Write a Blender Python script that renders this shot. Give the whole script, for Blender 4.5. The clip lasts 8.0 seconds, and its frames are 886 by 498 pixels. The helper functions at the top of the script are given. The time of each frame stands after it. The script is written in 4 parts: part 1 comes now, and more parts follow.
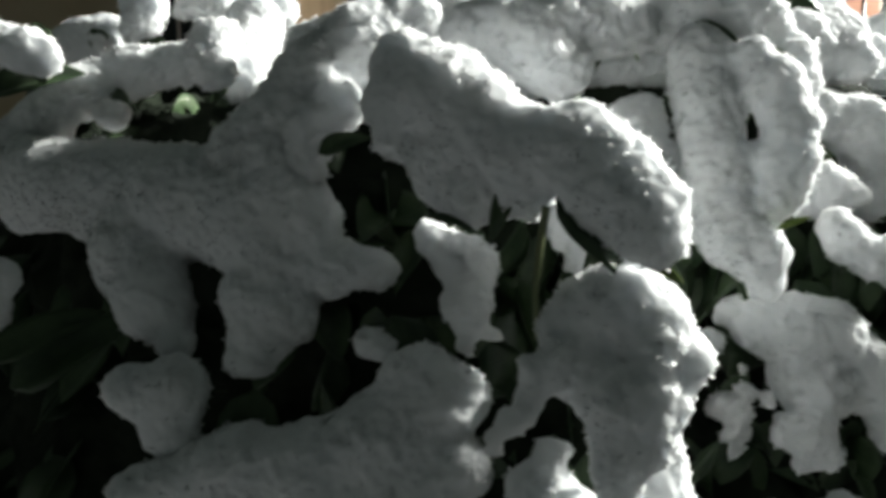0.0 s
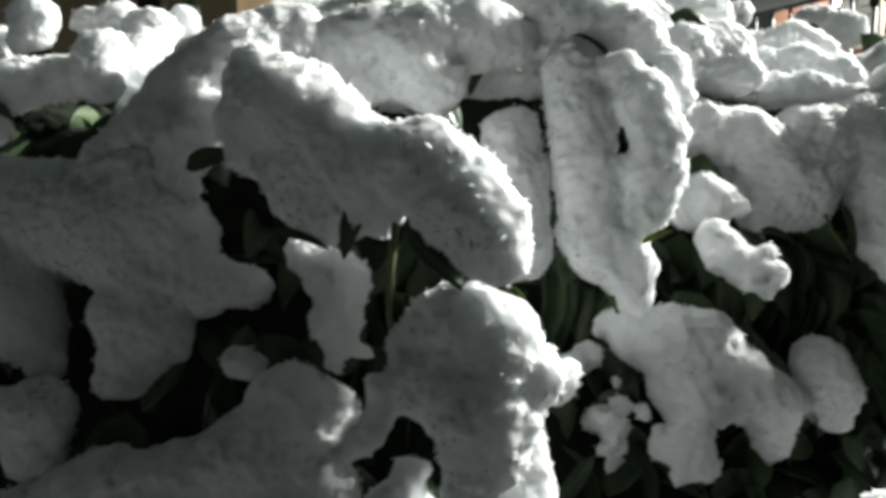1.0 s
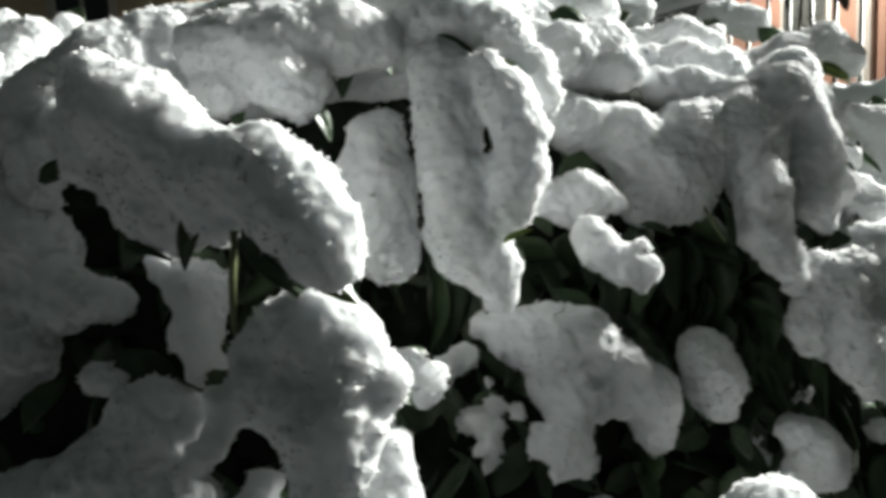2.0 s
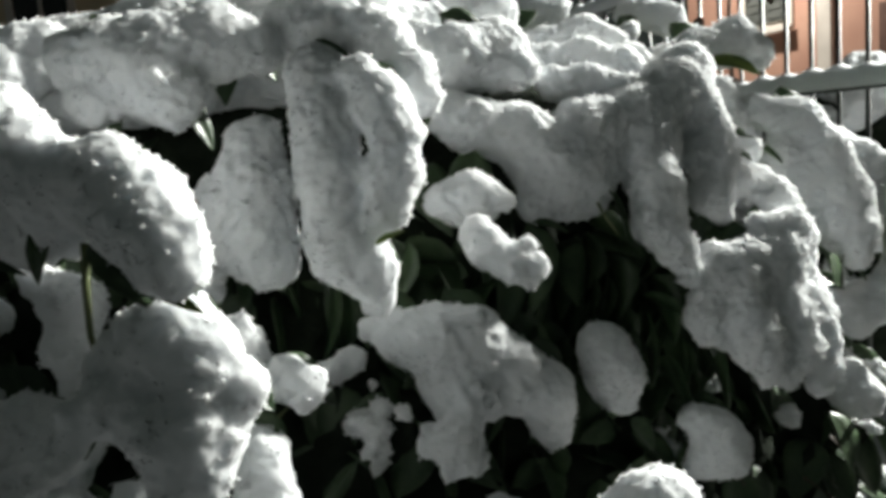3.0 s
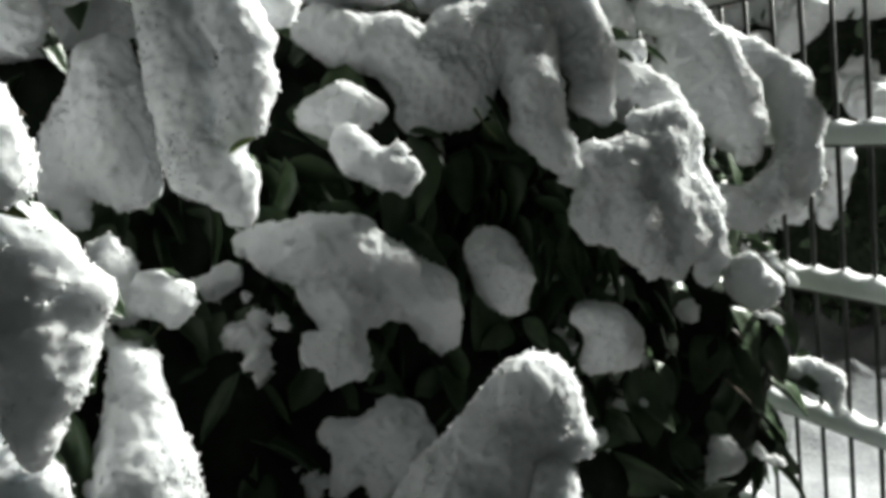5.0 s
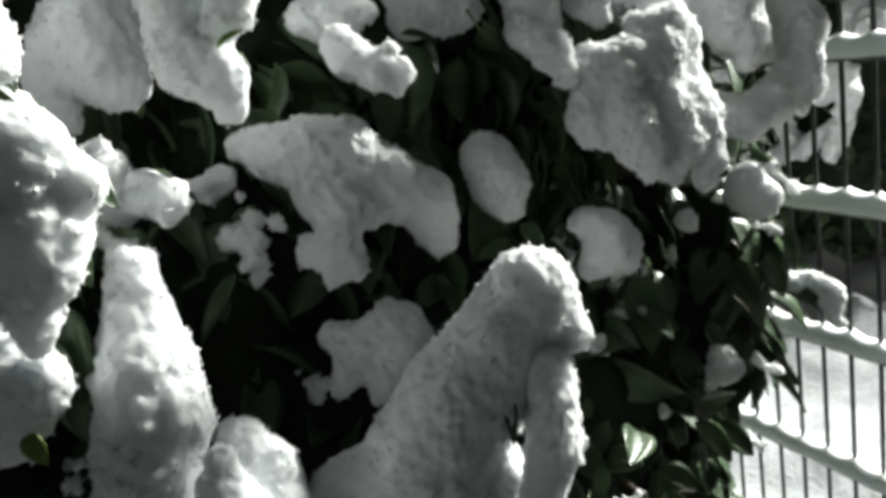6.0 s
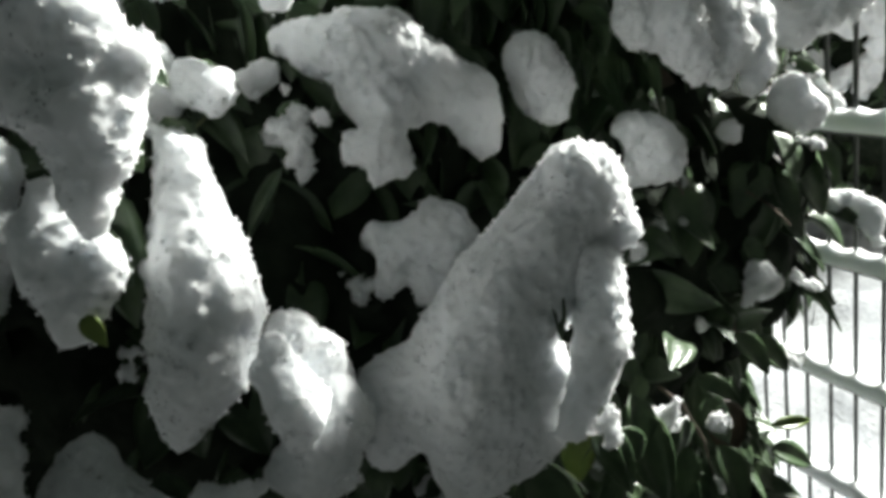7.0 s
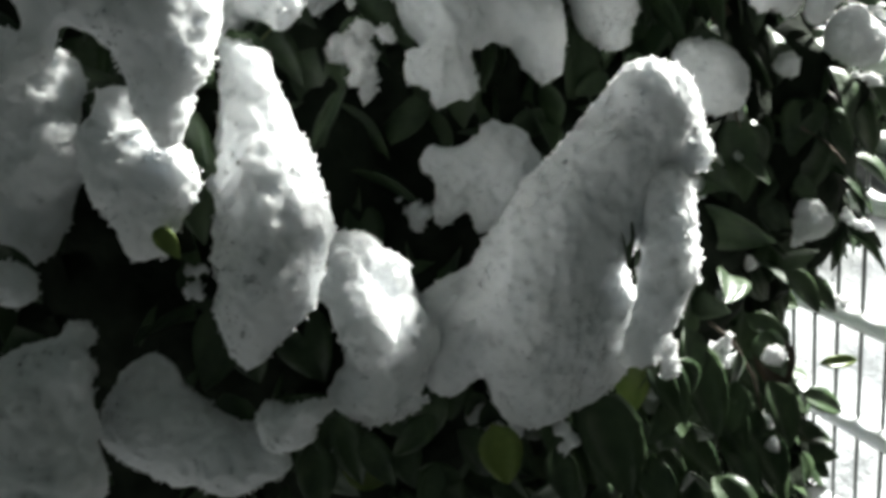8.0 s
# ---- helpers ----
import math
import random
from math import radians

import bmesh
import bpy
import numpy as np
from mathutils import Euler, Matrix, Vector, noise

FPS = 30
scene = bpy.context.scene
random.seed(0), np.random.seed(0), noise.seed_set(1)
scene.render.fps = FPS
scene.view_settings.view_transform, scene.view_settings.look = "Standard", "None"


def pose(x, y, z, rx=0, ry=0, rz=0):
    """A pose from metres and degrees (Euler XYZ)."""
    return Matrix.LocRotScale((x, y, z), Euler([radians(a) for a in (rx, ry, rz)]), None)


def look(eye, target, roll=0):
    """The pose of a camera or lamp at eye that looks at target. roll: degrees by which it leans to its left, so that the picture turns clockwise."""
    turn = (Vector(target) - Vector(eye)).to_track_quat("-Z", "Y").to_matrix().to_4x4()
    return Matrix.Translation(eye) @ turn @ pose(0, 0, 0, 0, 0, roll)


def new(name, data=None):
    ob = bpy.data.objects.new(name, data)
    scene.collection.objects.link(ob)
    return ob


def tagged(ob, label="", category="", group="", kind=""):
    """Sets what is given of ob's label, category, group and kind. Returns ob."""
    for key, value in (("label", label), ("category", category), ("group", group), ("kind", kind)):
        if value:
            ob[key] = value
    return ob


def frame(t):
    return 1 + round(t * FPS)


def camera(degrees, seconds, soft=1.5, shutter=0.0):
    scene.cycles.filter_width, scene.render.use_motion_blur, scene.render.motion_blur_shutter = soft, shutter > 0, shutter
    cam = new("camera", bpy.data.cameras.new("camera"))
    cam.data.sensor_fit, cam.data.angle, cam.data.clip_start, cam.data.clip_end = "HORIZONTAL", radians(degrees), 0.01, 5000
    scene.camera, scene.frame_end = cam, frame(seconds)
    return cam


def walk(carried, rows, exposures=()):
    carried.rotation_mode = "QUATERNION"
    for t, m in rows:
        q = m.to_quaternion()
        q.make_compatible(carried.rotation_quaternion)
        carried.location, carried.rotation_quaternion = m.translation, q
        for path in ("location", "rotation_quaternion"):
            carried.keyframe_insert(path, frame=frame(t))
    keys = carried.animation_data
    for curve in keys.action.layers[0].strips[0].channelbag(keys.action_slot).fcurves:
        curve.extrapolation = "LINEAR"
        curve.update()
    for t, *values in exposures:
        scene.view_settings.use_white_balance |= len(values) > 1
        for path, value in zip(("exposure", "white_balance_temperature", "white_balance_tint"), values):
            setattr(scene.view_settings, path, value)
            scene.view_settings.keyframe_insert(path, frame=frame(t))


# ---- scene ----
import itertools
from collections import defaultdict

# ---- camera ----
cam = camera(61.6, 8.0, soft=4.0, shutter=0.5)
METRES, EYE, TILT, LEAN, TURN = 0.36, 1.3, -8.9, 1.5, 0.0
ROWS = [
    (0.0, 0.0, 0.0, 0.0, -0.0, 0.0, 0.0),
    (0.5, 0.0824, 0.0029, 0.0043, -1.03, 0.34, 0.36),
    (1.0, 0.1576, 0.0096, 0.0108, -2.31, 0.63, 0.59),
    (1.5, 0.2356, 0.0187, 0.0108, -3.59, 0.7, 1.41),
    (2.0, 0.3204, 0.0119, 0.0103, -4.78, 0.67, 2.59),
    (3.5, 0.537, -0.0152, -0.0133, -7.19, 0.62, 5.56),
    (4.0, 0.5837, -0.0215, -0.0377, -7.84, -0.18, 6.88),
    (4.5, 0.6275, -0.0323, -0.0695, -8.55, -1.44, 8.02),
    (6.0, 0.6289, -0.0437, -0.2011, -8.79, -6.46, 10.19),
    (6.5, 0.5989, -0.0435, -0.2497, -8.03, -8.7, 10.63),
    (7.0, 0.5633, -0.0329, -0.2763, -7.58, -10.33, 10.29),
    (7.5, 0.5151, -0.0163, -0.2953, -7.25, -12.11, 9.78),
    (8.0, 0.4658, -0.0128, -0.3199, -6.73, -13.42, 9.84),
]
walk(cam, [(t, pose(0, 0, EYE, TILT, LEAN, TURN) @ pose(METRES * x, METRES * y, METRES * z, 90 + pitch, roll, yaw)) for t, x, y, z, yaw, pitch, roll in ROWS],
     exposures=[(0.0, -0.56), (2.0, -0.78), (4.2, -1.06), (6.0, -0.66), (8.0, -0.06)])

# ---- light: night, a town's dim sky and one street lamp beyond the fence ----
world = bpy.data.worlds.new("night_sky")
scene.world = world
world.use_nodes = True
world.node_tree.nodes["Background"].inputs["Color"].default_value = (0.80, 1.0, 0.88, 1)
world.node_tree.nodes["Background"].inputs["Strength"].default_value = 0.054

lamp_data = bpy.data.lights.new("street_light", "SPOT")
lamp_data.energy, lamp_data.color, lamp_data.shadow_soft_size = 9800, (0.98, 1.0, 0.94), 0.16
lamp_data.spot_size, lamp_data.spot_blend = radians(48), 1.0
street_light = new("street_light", lamp_data)
street_light.matrix_world = look((5.3, 2.8, 4.25), (1.0, 0.95, 0.9))

wall_light_data = bpy.data.lights.new("wall_light", "POINT")
wall_light_data.energy, wall_light_data.color, wall_light_data.shadow_soft_size = 900, (1.0, 0.93, 0.82), 0.08
wall_light = new("wall_light", wall_light_data)
wall_light.location = (5.16, 9.75, 4.2)


# ---- materials ----
def material(name, colours, scale, rough, bump=0.0, bump_scale=0.0, metal=0.0, spec=0.5, fine=None):
    """A two-scale mottled surface: colours blend over a large noise, broken by a fine one, which also makes the relief."""
    m = bpy.data.materials.new(name)
    m.use_nodes = True
    nt = m.node_tree
    bsdf = nt.nodes["Principled BSDF"]
    co = nt.nodes.new("ShaderNodeTexCoord")
    info = nt.nodes.new("ShaderNodeObjectInfo")
    shift = nt.nodes.new("ShaderNodeVectorMath")
    shift.operation = "MULTIPLY_ADD"
    shift.inputs[1].default_value = (7.3, 5.1, 9.7)
    nt.links.new(info.outputs["Random"], shift.inputs[0])
    nt.links.new(co.outputs["Object"], shift.inputs[2])
    n1 = nt.nodes.new("ShaderNodeTexNoise")
    n1.inputs["Scale"].default_value, n1.inputs["Detail"].default_value = scale, 4
    n2 = nt.nodes.new("ShaderNodeTexNoise")
    n2.inputs["Scale"].default_value, n2.inputs["Detail"].default_value = bump_scale or scale * 8, 5
    for n in (n1, n2):
        nt.links.new(shift.outputs[0], n.inputs["Vector"])
    mix = nt.nodes.new("ShaderNodeMath")
    mix.operation = "MULTIPLY_ADD"
    mix.inputs[1].default_value = 0.3
    nt.links.new(n2.outputs["Fac"], mix.inputs[0])
    sub = nt.nodes.new("ShaderNodeMath")
    sub.operation = "SUBTRACT"
    sub.inputs[1].default_value = 0.15
    nt.links.new(n1.outputs["Fac"], sub.inputs[0])
    nt.links.new(sub.outputs[0], mix.inputs[2])
    ramp = nt.nodes.new("ShaderNodeValToRGB")
    els = ramp.color_ramp.elements
    els[0].position, els[1].position = 0.3, 0.7
    els[0].color, els[1].color = (*colours[0], 1), (*colours[1], 1)
    nt.links.new(mix.outputs[0], ramp.inputs["Fac"])
    nt.links.new(ramp.outputs["Color"], bsdf.inputs["Base Color"])
    bsdf.inputs["Roughness"].default_value, bsdf.inputs["Metallic"].default_value = rough, metal
    bsdf.inputs["Specular IOR Level"].default_value = spec
    if bump:
        b = nt.nodes.new("ShaderNodeBump")
        b.inputs["Strength"].default_value, b.inputs["Distance"].default_value = 1.0, bump
        nt.links.new(n2.outputs["Fac"], b.inputs["Height"])
        nt.links.new(b.outputs["Normal"], bsdf.inputs["Normal"])
    return m


SNOW = material("snow", ((0.80, 0.82, 0.84), (0.88, 0.89, 0.90)), 30, 0.75, bump=0.0004, bump_scale=800, spec=0.15)
for key, value in (("Subsurface Weight", 1.0), ("Subsurface Scale", 0.010)):
    SNOW.node_tree.nodes["Principled BSDF"].inputs[key].default_value = value
SNOW.node_tree.nodes["Principled BSDF"].inputs["Subsurface Radius"].default_value = (1.0, 1.0, 1.0)
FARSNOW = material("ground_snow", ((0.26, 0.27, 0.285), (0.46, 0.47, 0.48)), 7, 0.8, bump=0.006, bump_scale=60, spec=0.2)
LEAF = material("leaf", ((0.026, 0.048, 0.024), (0.075, 0.115, 0.055)), 30, 0.36, bump=0.0008, bump_scale=160, spec=0.42)
LEAF_YOUNG = material("young_leaf", ((0.10, 0.16, 0.03), (0.20, 0.26, 0.06)), 20, 0.36, bump=0.0005, bump_scale=160)
LEAF_BROWN = material("withered_leaf", ((0.035, 0.025, 0.014), (0.075, 0.05, 0.028)), 25, 0.5, bump=0.0008, bump_scale=140)
# filler lumps behind the leaves; deep shade is put into this near-black colour
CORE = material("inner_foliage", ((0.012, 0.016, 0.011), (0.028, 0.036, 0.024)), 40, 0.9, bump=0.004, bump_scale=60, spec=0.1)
BARK = material("bark", ((0.045, 0.035, 0.025), (0.12, 0.095, 0.07)), 60, 0.8, bump=0.0015, bump_scale=300)
SHOOT = material("green_shoot", ((0.10, 0.13, 0.05), (0.17, 0.19, 0.09)), 60, 0.5)
STEEL = material("painted_steel", ((0.05, 0.055, 0.055), (0.10, 0.105, 0.10)), 40, 0.45, bump=0.0004, bump_scale=400, metal=0.4)
PLASTER_RED = material("red_plaster", ((0.44, 0.25, 0.19), (0.54, 0.33, 0.25)), 1.5, 0.9, bump=0.004, bump_scale=70)
PLASTER_OCHRE = material("ochre_plaster", ((0.58, 0.48, 0.32), (0.70, 0.60, 0.42)), 1.5, 0.9, bump=0.004, bump_scale=70)
PLASTER_PALE = material("pale_stone", ((0.55, 0.52, 0.48), (0.68, 0.65, 0.60)), 3, 0.85, bump=0.003, bump_scale=90)
SHUTTER = material("grey_shutter", ((0.07, 0.08, 0.075), (0.12, 0.13, 0.125)), 6, 0.6)
WOOD_DARK = material("dark_brown_door", ((0.09, 0.05, 0.04), (0.16, 0.09, 0.07)), 5, 0.6)
GLASS = material("window_glass", ((0.01, 0.012, 0.014), (0.02, 0.022, 0.025)), 3, 0.08, spec=0.8)
ROOF = material("roof_tile", ((0.16, 0.09, 0.06), (0.26, 0.15, 0.10)), 4, 0.8)


# ---- mesh helpers ----
def link_mesh(name, me, mat, parent=None, label="", smooth=True):
    me.materials.append(mat)
    if smooth:
        me.polygons.foreach_set("use_smooth", np.ones(len(me.polygons), bool))
    ob = new(name, me)
    if parent:
        ob.parent = parent
    return tagged(ob, label)


def part(name, bm, mat, parent=None, label="", smooth=False):
    me = bpy.data.meshes.new(name)
    bm.to_mesh(me)
    bm.free()
    return link_mesh(name, me, mat, parent, label, smooth)


def arrays(name, verts, faces):
    """A mesh from points and faces; an array of quads goes in at once."""
    me = bpy.data.meshes.new(name)
    if isinstance(faces, np.ndarray):
        n = len(faces)
        me.vertices.add(len(verts))
        me.vertices.foreach_set("co", np.asarray(verts, np.float32).ravel())
        me.loops.add(4 * n)
        me.loops.foreach_set("vertex_index", faces.astype(np.int32).ravel())
        me.polygons.add(n)
        me.polygons.foreach_set("loop_start", np.arange(0, 4 * n, 4, dtype=np.int32))
        me.update(calc_edges=True)
    else:
        me.from_pydata([tuple(v) for v in verts], [], faces)
        me.update()
    return me


def box(bm, lo, hi, bevel=0.0):
    """A box between two corners, with softened edges."""
    lo, hi = Vector(lo), Vector(hi)
    got = bmesh.ops.create_cube(bm, size=1, matrix=Matrix.LocRotScale((lo + hi) / 2, None, hi - lo))
    if bevel:
        edges = list({e for v in got["verts"] for e in v.link_edges})
        bmesh.ops.bevel(bm, geom=edges, offset=bevel, segments=2, affect="EDGES", profile=0.6)


def tube(points, radii, sides=7):
    """A tapered tube through the points."""
    verts, faces = [], []
    pts = [Vector(p) for p in points]
    for i, p in enumerate(pts):
        d = (pts[min(i + 1, len(pts) - 1)] - pts[max(i - 1, 0)]).normalized()
        a = d.orthogonal().normalized()
        b = d.cross(a)
        for k in range(sides):
            w = 2 * math.pi * k / sides
            verts.append(p + radii[i] * (math.cos(w) * a + math.sin(w) * b))
    for i in range(len(pts) - 1):
        for k in range(sides):
            faces.append((i * sides + k, i * sides + (k + 1) % sides, (i + 1) * sides + (k + 1) % sides, (i + 1) * sides + k))
    faces += [tuple(range(sides))[::-1], tuple((len(pts) - 1) * sides + k for k in range(sides))]
    return [tuple(v) for v in verts], faces


TWIST = np.array(Euler((0.6, 0.9, 0.4)).to_matrix())
LATTICE = np.random.default_rng(5).random((32, 32, 32))


def value_noise(p):
    """Smooth noise from 0 to 1 at the points p, one unit a cell."""
    p = p @ TWIST
    i = np.floor(p).astype(int)
    f = p - i
    f = f * f * (3 - 2 * f)
    out = 0
    for dx in (0, 1):
        for dy in (0, 1):
            for dz in (0, 1):
                w = (f[..., 0] if dx else 1 - f[..., 0]) * (f[..., 1] if dy else 1 - f[..., 1]) * (f[..., 2] if dz else 1 - f[..., 2])
                out = out + w * LATTICE[(i[..., 0] + dx) % 32, (i[..., 1] + dy) % 32, (i[..., 2] + dz) % 32]
    return out


def lump_field(p, chains, blend):
    """Distance from the points p to tapered rolls that melt into one another."""
    d = None
    for chain in chains:
        c = np.array(chain, float)
        if len(c) == 1:
            c = np.vstack([c, c + [1e-4, 0, 0, 0]])
        for a, b in zip(c[:-1], c[1:]):
            ab = b[:3] - a[:3]
            s = np.clip(((p - a[:3]) @ ab) / (ab @ ab), 0, 1)
            e = np.linalg.norm(p - a[:3] - s[..., None] * ab, axis=-1) - (a[3] + s * (b[3] - a[3]))
            if d is None:
                d = e
            else:
                h = np.clip(0.5 + 0.5 * (e - d) / blend, 0, 1)
                d = e + (d - e) * h - blend * h * (1 - h)
    return d


def skin(field, lo, step):
    """The surface where a sampled field is zero, as quads (naive surface nets)."""
    inside = field < 0
    n = np.array(field.shape) - 1
    total, count = np.zeros((*n, 3)), np.zeros(n)
    axes = np.eye(3, dtype=int)
    for axis in range(3):
        for u in (0, 1):
            for v in (0, 1):
                o = np.zeros(3, int)
                o[(axis + 1) % 3], o[(axis + 2) % 3] = u, v
                e = o + axes[axis]
                a = field[o[0]:o[0] + n[0], o[1]:o[1] + n[1], o[2]:o[2] + n[2]]
                b = field[e[0]:e[0] + n[0], e[1]:e[1] + n[1], e[2]:e[2] + n[2]]
                hit = (a < 0) != (b < 0)
                s = np.where(hit, a / np.where(hit, a - b, 1), 0)
                for k in range(3):
                    total[..., k] += hit * (o[k] + (s if k == axis else 0))
                count += hit
    live = count > 0
    index = -np.ones(n, int)
    index[live] = np.arange(live.sum())
    cell = np.argwhere(live)
    verts = lo + step * (cell + total[live] / count[live][:, None])
    quads = []
    for axis in range(3):
        u, v = axes[(axis + 1) % 3], axes[(axis + 2) % 3]
        m = n.copy()
        sl = [slice(1, m[k]) if k != axis else slice(0, m[k]) for k in range(3)]
        a = inside[sl[0], sl[1], sl[2]]
        sl2 = [slice(s.start + axes[axis][k], s.stop + axes[axis][k]) for k, s in enumerate(sl)]
        b = inside[sl2[0], sl2[1], sl2[2]]
        for flip, where in ((False, a & ~b), (True, ~a & b)):
            q = np.argwhere(where) + [s.start for s in sl]
            if not len(q):
                continue
            f = np.stack([index[tuple((q - s).T)] for s in (0 * u, u, u + v, v)], 1)
            quads.append(f[:, ::-1] if flip else f)
    return verts, np.vstack(quads)


def lump_mesh(name, chains, step=0.0024, blend=0.010, rough=0.0038, flat=1.05):
    c = np.vstack([np.array(x, float) for x in chains])
    pad = rough * 2 + step * 3 + blend / 3
    lo = (c[:, :3] - c[:, 3:]).min(0) - pad
    hi = (c[:, :3] + c[:, 3:]).max(0) + pad
    size = np.ceil((hi - lo) / step).astype(int) + 1
    g = np.stack(np.meshgrid(*[np.arange(k) for k in size], indexing="ij"), -1) * step + lo
    thin = np.array([1, flat, 1, 1])
    d = lump_field(g * thin[:3], [np.array(x) * thin for x in chains], blend)
    near = np.abs(d) < 0.02
    q = g[near]
    d[near] += rough * 1.2 * (value_noise(q / 0.023) - 0.5)
    for size, gain, shift in ((0.0125, 0.75, 11), (0.0074, 0.35, 5)):
        d[near] -= rough * gain * (np.sqrt((2 * value_noise(q * (0.0024 / step) / size + shift) - 1) ** 2 + 0.10) - 0.5)
    return skin(d, lo, step)


CLUMPS, LOBES, GRAINS = [], random.Random(21), np.random.default_rng(8)


def crumble(verts, quads):
    """Splits each quad in four and roughens the surface with crystals and small crumbs."""
    n = len(verts)
    ends = np.sort(np.stack([quads, np.roll(quads, -1, 1)], -1).reshape(-1, 2), 1)
    keys, where = np.unique(ends[:, 0] * n + ends[:, 1], return_inverse=True)
    mid = n + where.reshape(-1, 4)
    hub = n + len(keys) + np.arange(len(quads))
    v = np.vstack([verts, (verts[keys // n] + verts[keys % n]) / 2, verts[quads].mean(1)])
    f = np.vstack([np.stack([quads[:, k], mid[:, k], hub, mid[:, k - 1]], 1) for k in range(4)])
    face = np.cross(v[f[:, 2]] - v[f[:, 0]], v[f[:, 3]] - v[f[:, 1]])
    nrm = np.zeros_like(v)
    for k in range(4):
        np.add.at(nrm, f[:, k], face)
    nrm /= np.linalg.norm(nrm, axis=1)[:, None] + 1e-12
    push = 0.0027 * (value_noise(v / 0.0044) - 0.5) + 0.0004 * (value_noise(v / 0.0022 + 9) - 0.5)
    v = v + nrm * push[:, None]
    # loose crystals clinging to the crust, in drifts
    pick = GRAINS.random(len(v)) < 0.06 * np.clip(3.2 * value_noise(v / 0.012 + 3) - 1.0, 0.15, 1)
    p, m = v[pick], nrm[pick]
    k = len(p)
    size = GRAINS.uniform(0.0004, 0.0010, (k, 1, 1)) * GRAINS.uniform(0.6, 1.4, (k, 8, 1))
    away = GRAINS.uniform(0.0, 1.0, (k, 1)) ** 2 * 0.0016
    turn = np.linalg.qr(GRAINS.normal(size=(k, 3, 3)))[0]
    turn *= np.linalg.det(turn)[:, None, None]
    cube = np.array(list(itertools.product((-0.7, 0.7), repeat=3)))
    grain = (cube[None] @ turn) * size + (p + m * away)[:, None]
    sides = np.array([(0, 1, 3, 2), (4, 6, 7, 5), (0, 4, 5, 1), (2, 3, 7, 6), (0, 2, 6, 4), (1, 5, 7, 3)])
    more = (sides[None] + 8 * np.arange(k)[:, None, None]).reshape(-1, 4) + len(v)
    return np.vstack([v, grain.reshape(-1, 3)]), np.vstack([f, more])


def snow(label, *chains, leaves=True):
    """A cushion of snow made of rolls, each a row of (x, y, z, radius)."""
    rows = list(chains)
    chains = [[(x, y, z, r * (0.97 if r > 0.008 else 0.62)) for x, y, z, r in c] for c in rows]
    for c in rows:
        for x, y, z, r in c:
            for k in range(2 if r > 0.008 else 0):
                w, s = LOBES.uniform(0, 6.28), LOBES.uniform(0.3, 0.46) * r
                off = r * LOBES.uniform(0.58, 0.76)
                chains.append([(x + off * math.cos(w), y + LOBES.uniform(-0.35, 0.2) * r, z + off * math.sin(w), s)])
            for k in range(5 if r <= 0.008 else 0):
                w, off = LOBES.uniform(0, 6.28), r * LOBES.uniform(0.8, 2.0)
                chains.append([(x + off * math.cos(w), y + LOBES.uniform(-0.5, 0.5) * r, z + off * math.sin(w), r * LOBES.uniform(0.3, 0.6))])
    small = max(n[3] for c in chains for n in c) < 0.008
    for verts, quads in pieces(*(lump_mesh("snow_clump", chains, 0.0014, 0.006, 0.0025) if small else lump_mesh("snow_clump", chains)), 60 if small else 150):
        ob = link_mesh("snow_clump", arrays("snow_clump", *crumble(verts, quads)), SNOW)
        tagged(ob, label, "snow", "snow clumps on the shrub")
    if leaves:
        CLUMPS.append(rows)


def pieces(verts, quads, least=150):
    """The connected pieces of a mesh, without crumbs."""
    tag = np.arange(len(verts))
    while True:
        low = tag[quads].min(1)
        was = tag.copy()
        np.minimum.at(tag, quads.ravel(), np.repeat(low, 4))
        tag = tag[tag]
        if (tag == was).all():
            break
    for t in np.unique(tag):
        keep = tag == t
        if keep.sum() < least:
            continue
        index = np.cumsum(keep) - 1
        yield verts[keep], index[quads[keep[quads[:, 0]]]]


# ---- ground ----
def ground_height(x, y):
    return 0.03 * math.sin(x * 1.3 + 0.5 * y) * math.cos(y * 1.1) + 0.02 * math.sin(3.1 * x + 1.0) * math.sin(2.7 * y)


def build_ground():
    ticks = [-900, -200, -60, -20, -8] + [-4 + 0.06 * i for i in range(168)] + [8, 14, 30, 80, 300, 900]
    n = len(ticks)
    verts = []
    for x in ticks:
        for y in ticks:
            far = max(0.0, min(1.0, (7 - max(abs(x), abs(y))) / 2))
            b = noise.noise((x * 3.0, y * 3.0, 0.3)) * 0.035 + noise.noise((x * 7, y * 7, 1.7)) * 0.10
            verts.append((x, y, far * (ground_height(x, y) + b) - 0.02))
    faces = [(i * n + j, (i + 1) * n + j, (i + 1) * n + j + 1, i * n + j + 1) for i in range(n - 1) for j in range(n - 1)]
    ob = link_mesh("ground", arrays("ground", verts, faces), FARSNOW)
    return tagged(ob, "uneven fresh snow covering the ground", "ground", kind="structure")


build_ground()

# ---- plain unseen wall beside the camera, added to keep lamp light off the ground ----
FENCE_TURN = math.atan2(0.2698, 0.9629)
bm = bmesh.new()
box(bm, (1.16, -7.0, -0.1), (1.34, -0.35, 1.2), 0.012)
box(bm, (1.165, -0.348, -0.1), (1.335, 0.28, 0.9), 0.012)
shade_wall = part("wall_east", bm, PLASTER_PALE)
shade_wall.matrix_basis = Matrix.Rotation(FENCE_TURN, 4, "Z")
tagged(shade_wall, "unseen plain pale wall added beside the fence to shade the ground", "wall", kind="structure")

